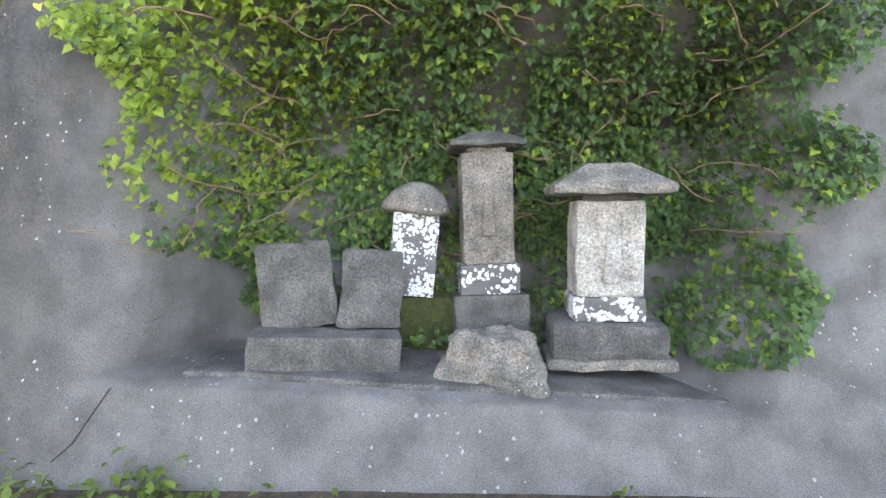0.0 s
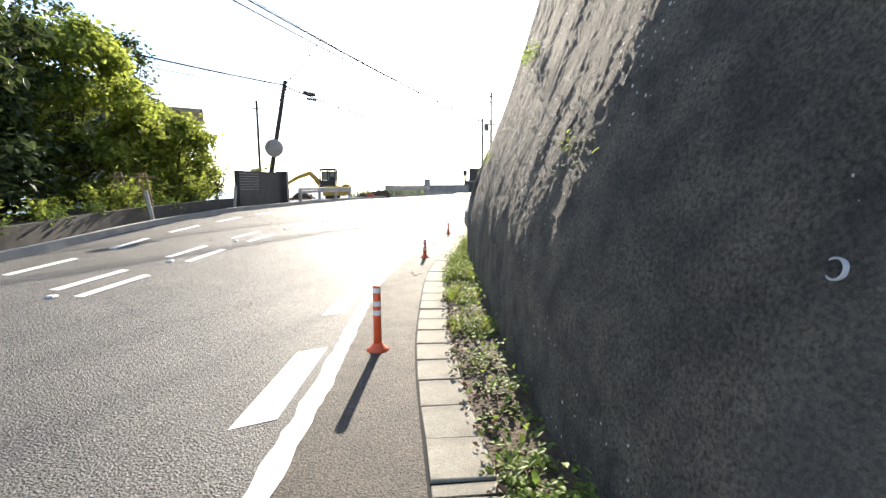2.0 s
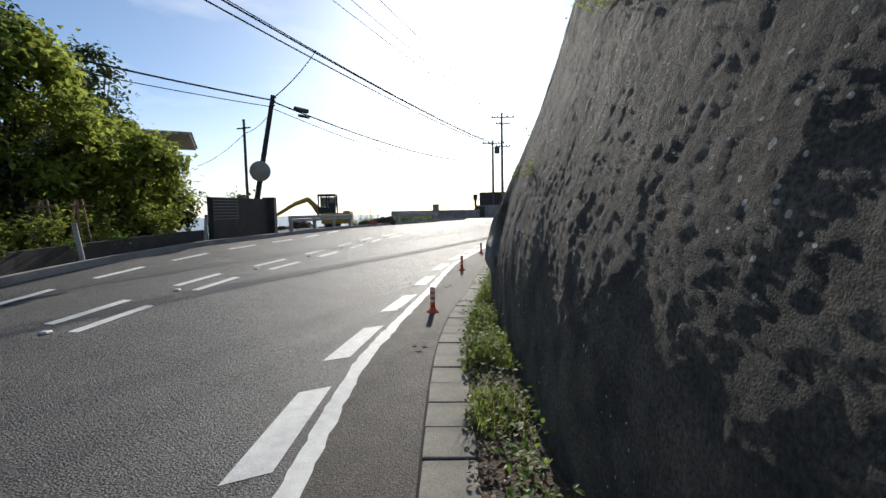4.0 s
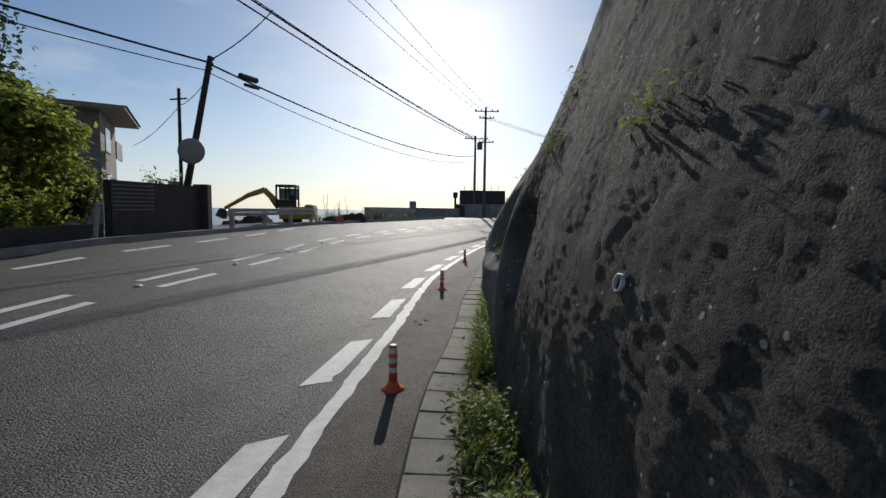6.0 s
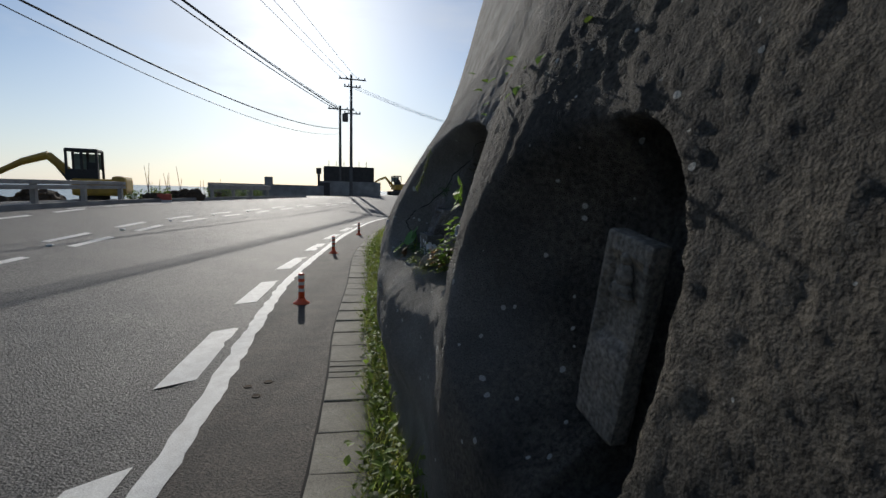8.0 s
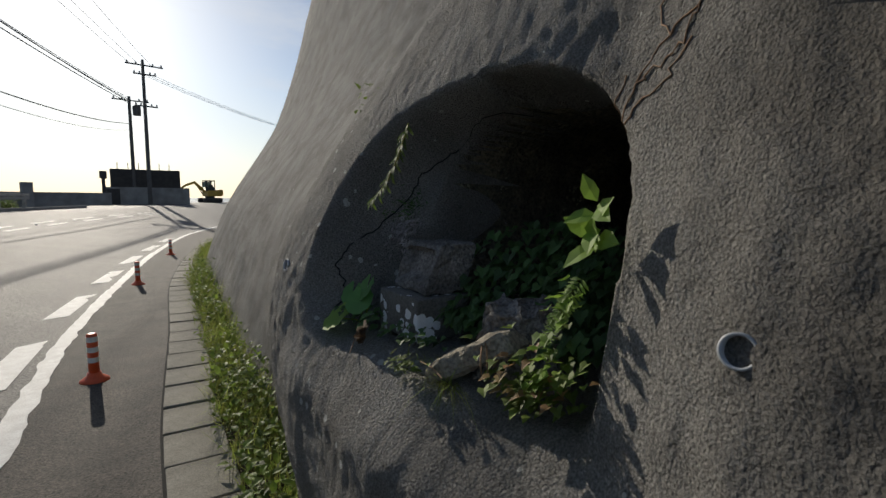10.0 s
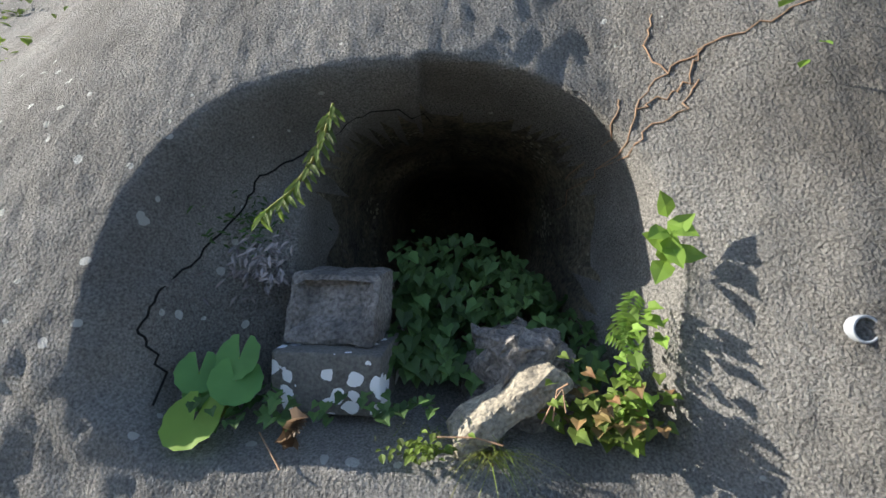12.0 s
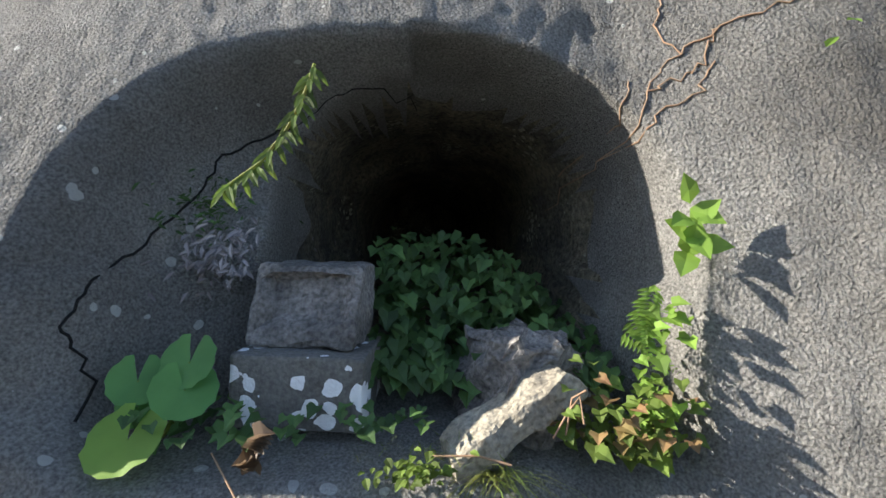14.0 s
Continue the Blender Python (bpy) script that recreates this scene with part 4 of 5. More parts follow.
# excavator
ex = thing("excavator", pose(-6.6, 30.6, 0.35, 0, 0, 4), "small yellow excavator parked behind the guard rail", "excavator")
for dy in (-0.7, 0.7):
    tk = part("track", box(2.1, 0.4, 0.55, m=pose(0, dy, 0), bevel=0.18), M_steel, ex, "dark crawler track")
    for k in range(4):
        part("roller", rod((-0.66 + 0.44 * k, dy - 0.22, 0.24), (-0.66 + 0.44 * k, dy + 0.22, 0.24), 0.13, seg=12), M_black, tk)
part("turntable", lathe([(0.5, 0.55), (0.5, 0.72)], 20), M_steel, ex)
part("body", box(1.6, 1.5, 0.65, m=pose(0.25, 0, 0.72), bevel=0.1), M_yellow, ex, "yellow engine housing")
part("counterweight", box(0.5, 1.5, 0.75, m=pose(0.95, 0, 0.75), bevel=0.16), M_yellow, ex)
cb = part("cab", box(1.05, 0.95, 0.12, m=pose(-0.2, -0.2, 2.38), bevel=0.05), M_black, ex, "black framed cab with windows")
for cx in (-0.68, -0.2, 0.28):
    for cy in (-0.62, 0.22):
        part("pillar", box(0.08, 0.08, 1.15, m=pose(cx, cy, 1.3)), M_black, cb)
part("door_panel", box(0.98, 0.06, 0.42, m=pose(-0.2, -0.62, 1.3), bevel=0.01), M_black, cb)
part("window", box(0.9, 0.02, 0.6, m=pose(-0.2, 0.21, 1.74)), M_glass, cb)
part("seat", box(0.35, 0.4, 0.7, m=pose(0.05, -0.2, 1.3), bevel=0.06), M_black, cb)
part("boom", rod((-0.5, 0.3, 1.25), (-1.5, 0.3, 2.25), 0.17, 0.15, 8), M_yellow, ex, "yellow arched boom")
part("boom", rod((-1.45, 0.3, 2.25), (-2.3, 0.3, 1.95), 0.15, 0.13, 8), M_yellow, ex)
part("arm", rod((-2.25, 0.3, 1.98), (-3.5, 0.3, 1.25), 0.12, 0.09, 8), M_yellow, ex)
part("ram", rod((-0.7, 0.3, 1.0), (-1.35, 0.3, 2.0), 0.05, seg=8), M_steel, ex)
bm = box(0.55, 0.6, 0.5, m=pose(-3.7, 0.3, 0.75, 0, 20, 0), bevel=0.12, taper=0.3)
part("bucket", bm, M_steel, ex, "dark steel bucket")
copy_thing(ex, pose(14.6, 67.5, ground_z(14.6, 67.5) - 0.02, 0, 0, 10))
for x, y, r in ((-9.8, 31, 0.8), (-9.0, 32, 0.9), (-4.6, 30.4, 0.5), (-3.6, 33, 0.7), (-4.3, 33.6, 0.6), (-2.9, 37.5, 0.5)):
    hp = thing("rubble_heap", pose(x, y, zk(x, y) - 0.1), "dark heap of soil and rubble", "rubble heap", "rubble heaps by the sea")
    part("mound", box(2 * r, 1.5 * r, r * 0.8, bevel=0.2, cuts=3, rough=0.2, seed=x, taper=0.45), M_soil, hp)
sb = thing("warning_board", pose(-4.1, 30.2, 0.5), "small red and white warning board", "sign board")
part("board", box(0.5, 0.05, 0.7, bevel=0.01), M_red_cloth, sb)
part("stripe", box(0.5, 0.06, 0.15, m=pose(0, 0, 0.3)), M_white, sb)
for i in range(12):
    g = random.Random(90 + i)
    y = 30 + 0.9 * i
    x = kerb(y) - g.uniform(0.6, 1.6)
    shrub(x, y, zk(x, y), 0.3, g.uniform(0.3, 0.75), 160, 0.12, M_weed, 100 + i, "roadside weeds by the guard rail")
# dead stalks
for i in range(14):
    g = random.Random(200 + i)
    y = 33 + g.uniform(0, 7)
    x = kerb(y) - g.uniform(1.5, 4)
    w = thing("dead_stalk", pose(x, y, zk(x, y)), "bare grey dead stalk standing in rubble", "dead stalk", "dead stalks")
    part("stem", rod((0, 0, 0), (g.uniform(-.2, .2), 0, g.uniform(.8, 1.8)), 0.02, 0.008, 5), M_bark, w)

# sea wall, low building, far poles
sw = thing("sea_wall", pose(-0.5, 52.6, 0.1, 0, 0, 16), "long grey concrete wall along the coast", "wall")
part("panel", box(9.8, 0.3, 1.75, m=pose(0, 0, 0), bevel=0.02), M_concrete, sw)
part("pillar", box(0.6, 0.5, 2.4, m=pose(-0.1, -0.15, 0), bevel=0.03), M_concrete, sw, "taller square pillar")
bd = thing("building", pose(10.5, 57.5, 0.1, 0, 0, -4), "low grey concrete building with a dark upper part", "building")
part("lower_wall", box(6.0, 3, 2.25, m=pose(-3.3, 0, 0)), M_concrete, bd)
part("upper_storey", box(5.0, 2.4, 1.5, m=pose(-3.4, 0.3, 2.25)), M_fence, bd, "dark flat upper part")
part("gate", box(0.9, 0.2, 2.1, m=pose(-5.8, -1.5, 0)), M_black, bd, "dark gate")
part("gate_post", box(0.25, 0.25, 3.3, m=pose(-6.4, -1.5, 0)), M_black, bd)
part("lamp_box", box(0.5, 0.3, 0.6, m=pose(-6.4, -1.6, 2.9)), M_black, bd)
for k in range(6):
    part("roof_post", rod((-5.4 + 0.75 * k, -0.4, 3.7), (-5.4 + 0.75 * k, -0.4, 4.3), 0.03, seg=5), M_black, bd)
for px, py, ph, arms in ((7.0, 55.3, 12.3, (12.0, 11.3, 8.8)), (6.15, 57.0, 9.6, (9.4,))):
    u = thing("utility_pole", pose(px, py, 0.2), "tall grey concrete utility pole with crossarms", "utility pole", "far utility poles")
    part("shaft", rod((0, 0, 0), (0, 0, ph), 0.17, 0.11, 12), M_pole, u)
    for k, az in enumerate(arms):
        wd = 1.3 if k == 0 else 0.8
        part("crossarm", box(2 * wd, 0.1, 0.1, m=pose(0.1, -0.12, az - 0.2)), M_pole, u)
        for q in (-0.9, -0.45, 0.45, 0.9):
            part("insulator", lathe([(0.05, 0), (0.07, 0.1), (0.04, 0.2)], 8), M_rail, u).location = (0.1 + q * wd, -0.12, az - 0.12)
    if ph < 11:
        part("transformer", lathe([(0.28, 0), (0.3, 0.1), (0.3, 0.75), (0.2, 0.8)], 14), M_pole, u).location = (0.5, 0, 8.1)


def wire(a, b, sag, r, label="black overhead cable between utility poles"):
    a, b = Vector(a), Vector(b)
    pts = [a.lerp(b, i / 30) - Vector((0, 0, sag * 4 * (i / 30) * (1 - i / 30))) for i in range(31)]
    ob = tube("overhead_cable", pts, r, M_cable, res=1)
    return tagged(ob, label, "cable", "overhead cables")


for k, (dz, r) in enumerate(((0, 0.035), (-0.3, 0.03), (0.25, 0.02), (0.5, 0.02))):
    wire((6.15, 57, 9.4 + dz * 0.5), (-18, -10, 10.8 + dz), 1.0 + 0.1 * k, r)
for dx in (-0.9, -0.3, 0.6):
    wire((7.1 + dx, 55.2, 12.0), (-15.5 + dx * 2, -8, 13.5), 0.9, 0.015)
wire((-6.42, 20.70, 6.05), (6.15, 57, 7.6), 0.9, 0.03)
wire((-6.47, 20.70, 5.80), (6.15, 57, 7.1), 1.1, 0.015)
wire((-6.42, 20.70, 6.10), (-19, 5, 7.4), 0.35, 0.03)
wire((-6.47, 20.70, 5.85), (-19, 5, 7.0), 0.4, 0.015)
wire((-6.42, 20.75, 6.20), (-5.6, 24.4, 9.2), 0.15, 0.02)
wire((-6.47, 20.70, 5.70), (-8.6, 23.2, 5.3), 0.15, 0.012)
wire((-8.6, 23.2, 5.3), (-14, 29.5, 4.6), 0.2, 0.012)
for dx in (0, 0.4, 0.9):
    wire((7 + dx, 55.2, 11.3), (34 + dx, 75, 10.5), 0.8, 0.015)
sp = thing("cable_closure", pose(-5.65, 21.8, 5.95, 0, 86, 72), "black cylindrical cable closure hanging on a wire", "cable closure")
part("shell", lathe([(0.05, -0.45), (0.1, -0.4), (0.1, 0.4), (0.05, 0.45)], 12), M_cable, sp)
part("lower_shell", rod((0.24, 0, -0.2), (0.24, 0, 0.5), 0.06, seg=8), M_cable, sp)

# ---- vegetation of the slope ----
# ivy over the shrine niche
iv, sunlit_iv = Leaves(), Leaves()
g = random.Random(11)
count = 0
while count < 21000:
    u, z = g.uniform(-2.8, 3.0), g.uniform(0.55, 4.2)
    edge_l = curve_at([(0.5, -1.1), (0.9, -1.45), (1.3, -1.75), (1.8, -2.15), (2.3, -2.1), (2.8, -2.7), (3.4, -2.3), (4.4, -1.9)], z) + 0.12 * noise.noise((z * 4, 1, 2))
    edge_r = curve_at([(0.5, 2.0), (0.9, 2.35), (1.5, 2.2), (1.9, 2.7), (2.4, 2.2), (2.9, 2.6), (4.4, 2.3)], z) + 0.12 * noise.noise((z * 4, 5, 2))
    if not edge_l < u < edge_r:
        continue
    front = u < 1.7 and z < 1.25 and u > -1.2
    if front and g.random() < 0.55:
        continue
    hole = noise.noise((u * 2.2, z * 2.2, 8))
    if hole < -0.22 and g.random() < 0.75:
        continue
    count += 1
    y = -2.283 - 0.7812 * u
    over = step(1.9, 2.6, z)
    p = on_wall(y, z) - NFW * (0.03 + (0.1 + 0.22 * over) * g.random() + 0.12 * max(0, noise.noise((u * 3, z * 3, 4))))
    way = -NFW * g.uniform(0.1, 0.9) + NRT * g.uniform(-0.8, 0.8) + Vector((0, 0, g.uniform(-1.2, 0.1)))
    # lit copy gets likelier up and to the left, painting sunlight on the ivy
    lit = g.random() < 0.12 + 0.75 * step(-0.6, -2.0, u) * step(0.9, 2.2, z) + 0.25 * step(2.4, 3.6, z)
    (sunlit_iv if lit else iv).add(p, way, -NFW + Vector((0, 0, 0.6)), g.uniform(0.034, 0.074), "ivy")
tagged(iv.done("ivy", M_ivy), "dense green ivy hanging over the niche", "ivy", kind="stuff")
tagged(sunlit_iv.done("sunlit_ivy", M_ivy_lit), "yellow-green ivy shoots at the niche edge, sunlight put into their colour", "ivy", kind="stuff")
for i in range(64):
    u, z = g.uniform(-1.8, 2.1), g.uniform(1.2, 3.3)
    pts, q, dirn = [], [u, z], g.uniform(-0.6, 3.7)
    for k in range(9):
        p = on_wall(-2.283 - 0.7812 * q[0], q[1]) - NFW * (0.2 + 0.14 * step(1.9, 2.6, q[1]) + 0.03 * math.sin(k * 1.7 + i))
        pts.append(tuple(p))
        dirn += g.uniform(-0.6, 0.6)
        q = [q[0] + 0.06 * math.cos(dirn), q[1] + 0.05 * math.sin(dirn)]
    tagged(tube("bare_vine", pts, g.uniform(0.003, 0.007), M_twig, res=1), "bare brown twining vine stem among ivy", "vine", "bare vine stems")
# weeds along the foot
wd, gr, dr = Leaves(), Leaves(), Leaves()
g = random.Random(12)
for i in range(3600):
    y = g.uniform(-5, 26)
    thick = (0.18 if y < 6.5 else 0.75) + 1.1 * noise.noise((y * 1.3, 3, 3))
    if g.random() > thick:
        continue
    a, b = gut(y) + 0.18, wall_x(y, 0.1) + 0.02
    x = a + (b - a) * g.random() ** 1.1
    z = ground_z(x, y)
    if g.random() < 0.55:
        hgt = g.uniform(0.06, 0.3) * thick * (1.7 if 10.5 < y < 20 else 1)
        for k in range(9):
            lv = wd
            lv.add((x + g.gauss(0, .05), y + g.gauss(0, .05), z + hgt * g.random() + 0.01), (g.uniform(-1, 1), g.uniform(-1, 1), g.uniform(-.2, .9)), (0, 0, 1), g.uniform(0.03, 0.075))
    elif y > 4:
        for k in range(14):
            gr.blade((x + g.gauss(0, .03), y + g.gauss(0, .03), z), (g.uniform(-.7, .5), g.uniform(-.6, .6), 1), g.uniform(.12, .36) * (0.7 + thick * .5) * (1.35 if y > 10.5 else 1), 0.004, g.uniform(.1, .6))
for i in range(900):
    y = g.uniform(-4, 9)
    x = gut(y) + 0.12 + abs(g.gauss(0, 0.2))
    dr.add((x, y, ground_z(x, y) + 0.02 + 0.03 * g.random()), (g.uniform(-1, 1), g.uniform(-1, 1), g.uniform(-.2, .4)), (g.uniform(-.5, .5), g.uniform(-.5, .5), 1), g.uniform(0.03, 0.07), fold=0.35)
# taller sprigs
for (y, out, h) in ((4.1, 0.28, 0.5), (3.2, 0.22, 0.3), (5.0, 0.2, 0.4), (6.2, 0.2, 0.35), (7.6, 0.25, 0.35), (2.6, 0.2, 0.25), (1.6, 0.25, 0.25), (0.5, 0.3, 0.25), (-0.9, 0.25, 0.25), (-1.5, 0.3, 0.3), (9.2, 0.3, 0.3)):
    x = wall_x(y, 0.1) - out
    for k in range(90):
        t = g.random()
        wd.add((x + g.gauss(0, .1) - .05 * t, y + g.gauss(0, .13), ground_z(x, y) + 0.03 + h * t * g.random()), (g.uniform(-1, 1), g.uniform(-1, 1), g.uniform(-.2, .8)), (0, 0, 1), g.uniform(0.035, 0.08))
tagged(wd.done("weeds", M_weed), "leafy green weeds growing along the slope's foot", "weeds", kind="stuff")
tagged(gr.done("grass", M_grass), "sunlit grass tufts along the slope's foot", "grass", kind="stuff")
tagged(dr.done("fallen_leaves", M_dry), "dry brown fallen leaves in the gutter strip", "fallen leaves", kind="stuff")
# tufts on the slope
for y, z, k, mt in ((6.3, 3.5, 260, M_ivy_lit), (2.35, 1.84, 34, M_grass), (9.4, 2.2, 130, M_weed), (9.65, 2.75, 50, M_weed), (1.0, 3.2, 120, M_ivy_lit), (7.45, 2.1, 70, M_grass), (12.6, 2.2, 60, M_weed), (13.2, 2.6, 60, M_weed), (10.09, 1.98, 20, M_bright)):
    lv = Leaves()
    p = on_wall(y, z, -0.02)
    for i in range(k):
        lv.add(p + Vector((-abs(g.gauss(0, .05 if k < 200 else .19)), g.gauss(0, .16), g.gauss(0, .07))), (-g.random() - .2, g.uniform(-1, 1), g.uniform(-.8, .5)), (-.3, 0, 1), g.uniform(.02, .06))
    tagged(lv.done("slope_plant", mt), "small plant tuft rooted in the sprayed slope", "plant", kind="stuff")

# ---- plants of the cave ----
# heart-leaved ground cover
gc = Leaves()
g = random.Random(5)
for i in range(900):
    y, x = g.uniform(10.62, 11.13), g.uniform(1.2, 1.75)
    h = 0.02 + 0.27 * step(1.15, 1.5, x) * g.random() * step(10.5, 10.9, y) + 0.06 * g.random()
    gc.add((x, y, 1.2 + h), (-1 + g.uniform(-.3, .6), g.uniform(-.8, .8), g.uniform(-.9, -.1)), (-.5, g.uniform(-.3, .3), 1), g.uniform(.024, .046), "ivy")
for i in range(90):
    gc.add((g.uniform(1.05, 1.2), g.uniform(11.0, 11.5), 1.19 + .05 * g.random()), (-1, g.uniform(-.9, .9), g.uniform(-.6, .2)), (-.4, 0, 1), g.uniform(.015, .035), "ivy")
tagged(gc.done("ground_ivy", M_ivy), "dark green heart-leaved ground cover in the cave", "ivy", kind="stuff")
rd = Leaves()
for i in range(130):
    rd.add((g.uniform(1.02, 1.16), 10.67 + g.gauss(0, .055), 1.17 + abs(g.gauss(0, .06))), (-1, g.uniform(-1, 1), g.uniform(-.7, .3)), (-.4, .3, 1), g.uniform(.018, .036), "ivy")
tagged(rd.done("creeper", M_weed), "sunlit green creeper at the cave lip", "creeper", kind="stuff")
rc = Leaves()
for i in range(40):
    h = g.random()
    rc.add((1.05 + .06 * h + g.uniform(-.03, .03), 10.65 - .05 * h + g.gauss(0, .02), 1.2 + .24 * h), (-1, g.uniform(-1, 1), g.uniform(-.7, .5)), (-.5, .4, 1), g.uniform(.018, .034), "ivy")
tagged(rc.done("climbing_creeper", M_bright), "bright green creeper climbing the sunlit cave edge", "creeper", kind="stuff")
rr = Leaves()
for i in range(28):
    rr.add((g.uniform(1.02, 1.14), 10.67 + g.gauss(0, .05), 1.2 + abs(g.gauss(0, .04))), (-1, g.uniform(-1, 1), g.uniform(-.6, .3)), (-.4, .3, 1), g.uniform(.018, .034), "ivy")
tagged(rr.done("reddish_creeper", M_red), "reddish autumn leaves at the cave lip", "creeper", kind="stuff")
# round-leaved plant
lp = thing("leopard_plant", pose(1.13, 11.43, 1.165), "round-leaved green plant rooted on the cave floor", "plant")
for (x, y, z, r, tilt, tw) in ((0.05, 0.06, 0.105, 0.044, 56, 10), (0.06, -0.02, 0.135, 0.048, 58, -12), (0.03, -0.025, 0.095, 0.05, 52, 22), (0.04, 0.055, 0.062, 0.032, 60, 0), (-0.02, 0.035, 0.035, 0.058, 42, -10)):
    bm = bmesh.new()
    c = bm.verts.new((0, 0, 0))
    ring1 = [bm.verts.new((r * .55 * math.cos(a), r * .55 * math.sin(a), r * .12)) for a in [math.radians(15 + 330 * i / 22) for i in range(23)]]
    ring2 = [bm.verts.new((r * (1 + .05 * (i % 2)) * math.cos(a), r * (1 + .05 * (i % 2)) * math.sin(a), r * (.16 + .05 * math.sin(i * 1.9)))) for i, a in enumerate([math.radians(15 + 330 * i / 22) for i in range(23)])]
    for i in range(22):
        bm.faces.new((c, ring1[i], ring1[i+1]))
        bm.faces.new((ring1[i], ring2[i], ring2[i+1], ring1[i+1]))
    lf = part("leaf", bm, M_bright if r > 0.055 else M_round, lp, smooth=True)
    lf.matrix_basis = pose(x - 0.05, y, z, 0, -tilt, tw)
    st_ = tube("stalk", [(0.02, 0.03, 0), (x * .4, y * .6, z * .6), (x - 0.05, y, z)], 0.003, M_grass, lp, 1)
# bright big-leaved plant on the lip
bp = thing("leafy_shoot", pose(1.12, 10.555, 1.5), "bright green shoot with broad leaves on the lip", "plant")
for k in range(9):
    lv = Leaves()
    a = k * 2.4
    lv.add((0, 0, 0.012 * k), (-.6 + .3 * math.cos(a), math.sin(a) * .9, math.cos(a) * .7), (-1, .3, .6), 0.075 - .002 * k, "oval", .12)
    lv.done("leaf", M_bright, bp)
fe = Leaves()
for k in range(5):
    base = Vector((1.15, 10.6 + 0.012 * k, 1.44 - 0.02 * k))
    dirf = Vector((-.35, .25 - .25 * k * .4, -.55 + .1 * k)).normalized()
    for i in range(14):
        q = base + dirf * (.009 * i)
        for sgn in (-1, 1):
            sd = dirf.cross(Vector((-1, 0, .3))) * sgn
            fe.add(q, sd + dirf * .5, (-1, .3, .5), .03 * (1 - i / 16), "long")
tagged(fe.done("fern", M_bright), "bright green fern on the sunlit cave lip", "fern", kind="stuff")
# hanging sprig, withered fern, dark fern
hg = thing("hanging_sprig", pose(1.17, 11.22, 1.82), "long-leaved green sprig hanging from the cave roof", "plant")
pts = [(0, 0, 0), (-0.01, 0.015, -0.06), (-0.02, 0.04, -0.12), (-0.03, 0.08, -0.18), (-0.04, 0.14, -0.23)]
tube("stem", pts, 0.003, M_grass, hg, 1)
lv = Leaves()
for i in range(46):
    t = i / 45 * 3.99
    k = int(t)
    p = Vector(pts[k]).lerp(Vector(pts[k+1]), t - k)
    lv.add(p, (-.5 + .5 * math.sin(i), (-1) ** i * .9 * abs(math.sin(i * 1.3)), -1), (-1, 0, .3), .042, "long")
lv.done("foliage", M_weed, hg)
wf = Leaves()
for i in range(150):
    q = on_wall(11.43 + g.gauss(0, .04), 1.475 + g.gauss(0, .035), 0.012 + 0.04 * g.random())
    wf.add(q, (-.5, g.uniform(-1, 1), -g.random()), (-1, 0, .4), g.uniform(.016, .036), "long", .4)
tagged(wf.done("withered_fern", M_ash), "grey withered fern on the cave's side", "fern", kind="stuff")
wf = Leaves()
for i in range(110):
    q = on_wall(11.47 + g.gauss(0, .04), 1.57 + g.gauss(0, .035), 0.01 + 0.02 * g.random())
    wf.add(q, (-.5, g.uniform(-1, 1), g.uniform(-.8, .4)), (-1, 0, .4), g.uniform(.012, .03), "long", .3)
tagged(wf.done("dark_fern", M_ivy), "small dark fern on the cave's side", "fern", kind="stuff")
# grass tuft, dry leaf, straws
gt = Leaves()
for i in range(90):
    gt.blade((1.05 + g.gauss(0, .01), 10.9 + g.gauss(0, .015), 1.15), (g.uniform(-1, .2), g.uniform(-1, 1), g.uniform(.1, .9)), g.uniform(.05, .13), .0014, g.uniform(.3, 1.1))
for i in range(60):
    gt.blade((1.08 + g.gauss(0, .03), 11.0 + g.gauss(0, .05), 1.17), (g.uniform(-1, .2), g.uniform(-1, 1), g.uniform(.3, 1)), g.uniform(.03, .07), .0012, g.uniform(.1, .6))
tagged(gt.done("grass_tuft", M_grass), "small grass tuft on the cave's lip", "grass", kind="stuff")
wk = Leaves()
for i in range(70):
    wk.add((1.02 + g.gauss(0, .012), 11.02 + g.gauss(0, .03), 1.16 + abs(g.gauss(0, .02))), (-1, g.uniform(-1, 1), g.uniform(-.4, .5)), (-.3, .2, 1), g.uniform(.012, .026))
tagged(wk.done("lip_weeds", M_weed), "tiny sunlit weeds on the cave's lip", "weeds", kind="stuff")
dl = Leaves()
for i in range(14):
    a = i * .45
    dl.add((1.04, 11.27, 1.165 + .004 * i), (-.6 + math.cos(a) * .6, math.sin(a), .1), (-.6, 0, 1), .032, "ivy", .4)
tagged(dl.done("dead_leaf", M_dry), "curled brown dead leaf on the cave floor", "dead leaf")
for k, pts in enumerate(([(1.06, 11.34, 1.18), (1.03, 11.31, 1.16), (1.0, 11.28, 1.14)], [(1.07, 10.8, 1.2), (1.05, 10.785, 1.25), (1.04, 10.77, 1.28), (1.03, 10.765, 1.24)], [(1.07, 10.78, 1.2), (1.06, 10.775, 1.27), (1.04, 10.76, 1.29)], [(1.05, 10.9, 1.15), (1.0, 10.88, 1.08), (0.99, 10.87, 1.02)], [(1.05, 11.0, 1.18), (1.03, 10.93, 1.19), (1.02, 10.88, 1.18)])):
    tagged(tube("dry_straw", pts, 0.0018, M_twig, res=1), "thin pale dry straw on the cave's lip", "straw", "dry straws")
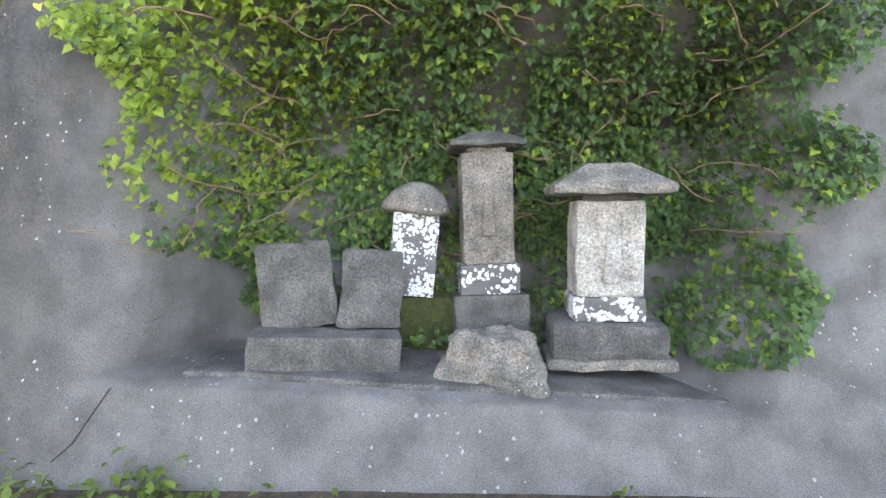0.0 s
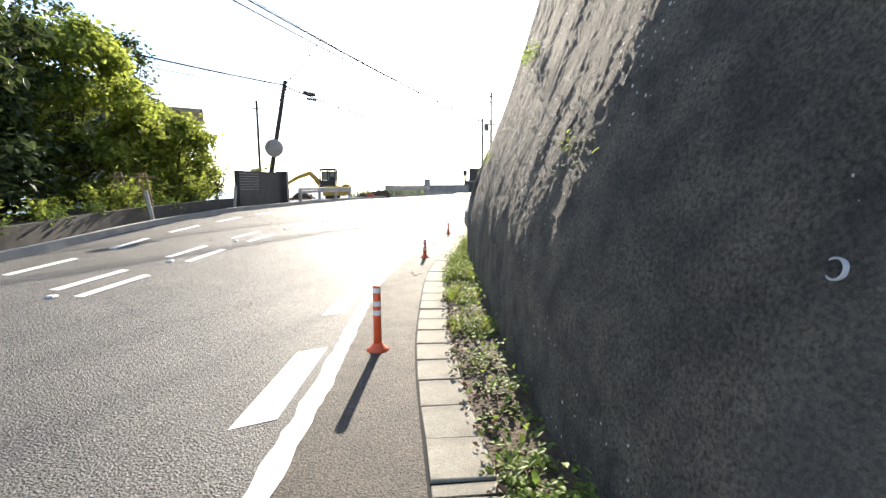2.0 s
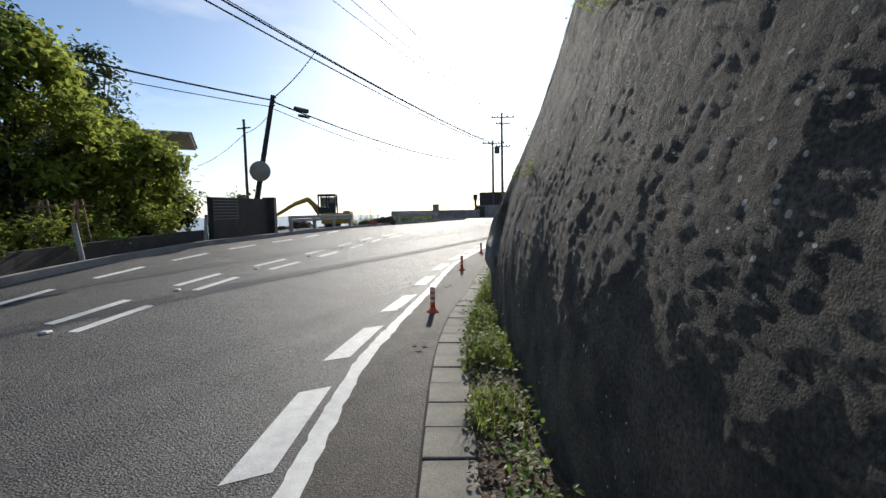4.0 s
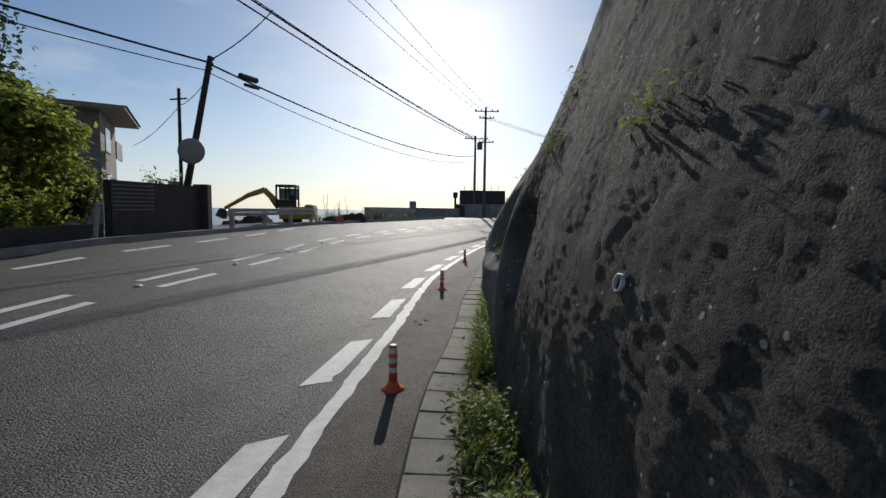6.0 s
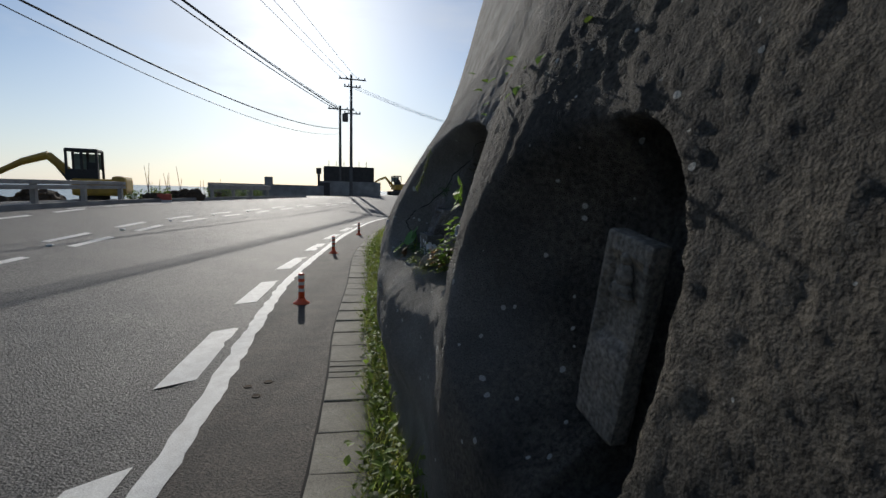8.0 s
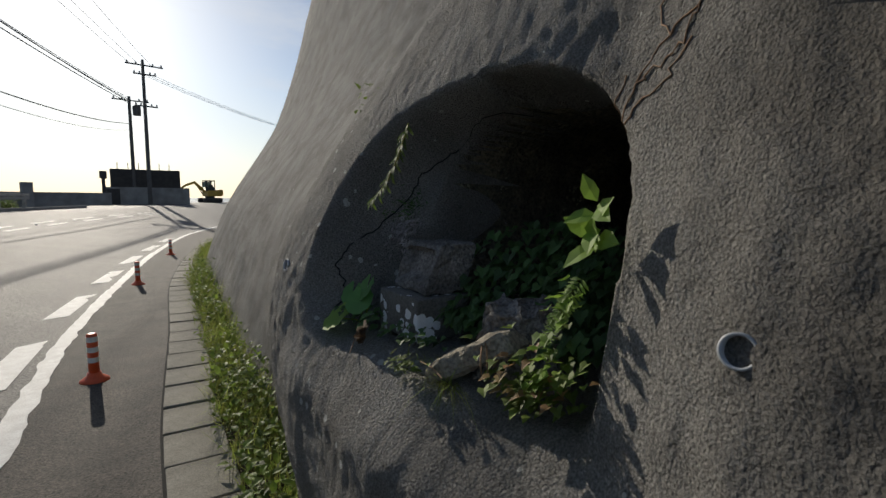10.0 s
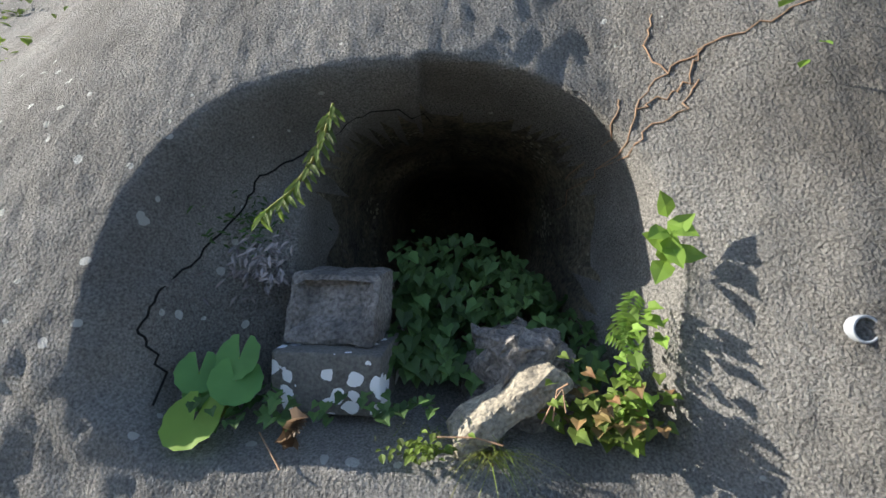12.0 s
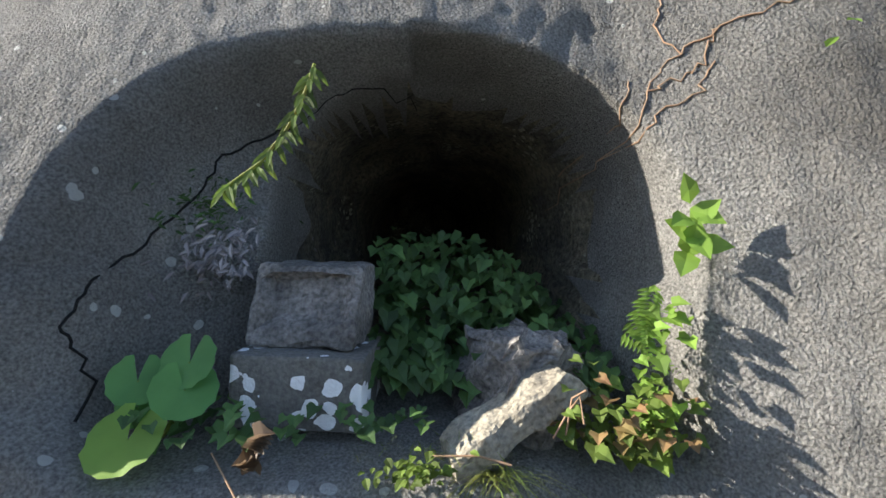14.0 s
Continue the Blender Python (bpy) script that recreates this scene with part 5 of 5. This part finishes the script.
def fine(pts, amp, rep=5):
    """More points along a line on the slope, with small random bends."""
    out = []
    for (y0, z0), (y1, z1) in zip(pts, pts[1:]):
        for k in range(rep):
            t = k / rep
            y, z = y0 + (y1 - y0) * t, z0 + (z1 - z0) * t
            out.append((y + amp * noise.noise((y * 60, z * 60, 2)), z + amp * noise.noise((y * 60, z * 60, 9))))
    return out + [pts[-1]]


# vine roots on the slope above the lip
for k, (pts) in enumerate(([(10.57, 1.6), (10.56, 1.72), (10.53, 1.84), (10.47, 1.92), (10.4, 1.96), (10.3, 2.0), (10.2, 2.04)], [(10.53, 1.84), (10.46, 1.86), (10.42, 1.9), (10.4, 1.96)], [(10.56, 1.72), (10.5, 1.79), (10.44, 1.83), (10.41, 1.89)], [(10.47, 1.92), (10.5, 1.99), (10.48, 2.06)], [(10.58, 1.7), (10.57, 1.8), (10.56, 1.86)])):
    tagged(tube("vine_root", [tuple(on_wall(y, z, 0.002)) for y, z in fine([(a + 0.04, b) for a, b in pts], 0.02)], 0.0018, M_twig, res=1), "thin grey vine root clinging to the slope", "vine", "vine roots")
# crack round the bowl
cr = [(11.33, 1.77), (11.4, 1.74), (11.47, 1.69), (11.51, 1.6), (11.56, 1.51), (11.6, 1.43), (11.61, 1.37), (11.6, 1.32), (11.57, 1.21)]
tagged(tube("crack", [tuple(on_wall(y, z, 0.003)) for y, z in fine(cr, 0.012)], 0.0028, M_crack, res=1), "dark crack running down the concrete bowl", "crack", kind="structure")
tagged(tube("crack", [tuple(on_wall(y, z, 0.0)) for y, z in fine([(11.33, 1.77), (11.25, 1.84), (11.15, 1.87), (11.0, 1.88)], 0.01)], 0.0018, M_crack, res=1), "dark crack under the cave's upper rim", "crack", kind="structure")
cl = []
for u, z in ((-1.72, 0.95), (-1.8, 0.85), (-1.78, 0.75), (-1.7, 0.65), (-1.64, 0.6), (-1.75, 0.53), (-1.78, 0.4), (-1.82, 0.25), (-1.9, 0.15)):
    y = -2.283 - 0.7812 * u
    cl.append(tuple(on_wall(y, z, 0.012)))
tagged(tube("crack", cl, 0.003, M_crack, res=1), "dark crack in concrete beside the ledge", "crack", kind="structure")

# ---- gutter blocks, laid one by one ----
gl = tagged(new("gutter"), "row of worn concrete gutter cover blocks", "gutter", kind="structure")
bm = box(0.36, 0.44, 0.12, bevel=0.008)
base = part("block", bm, M_block, gl)
base_mesh = base.data
y = -6.0
first = True
g = random.Random(8)
while y < 27:
    L = 0.45 if g.random() > 0.12 else 0.12
    ym = y + L / 2
    x = gut(ym)
    turn = -math.degrees(math.atan((gut(ym + 0.2) - gut(ym - 0.2)) / 0.4))
    ob = base if first else new("block", base_mesh)
    first = False
    ob.parent = gl
    ob.matrix_basis = pose(x, ym, ground_z(x, ym) - 0.1 + g.uniform(-0.006, 0.006), g.uniform(-1, 1), g.uniform(-1, 1), turn + g.uniform(-1, 1)) @ Matrix.Diagonal((1, (L - 0.022) / 0.44, 1, 1))
    y += L * math.cos(radians(turn))
gb = tagged(strip("gutter_bed", lambda y: gut(y) - 0.2, lambda y: gut(y) + 0.22, -6, 27, 0.009, M_crack), "dark gap between gutter blocks", "gutter", kind="structure")
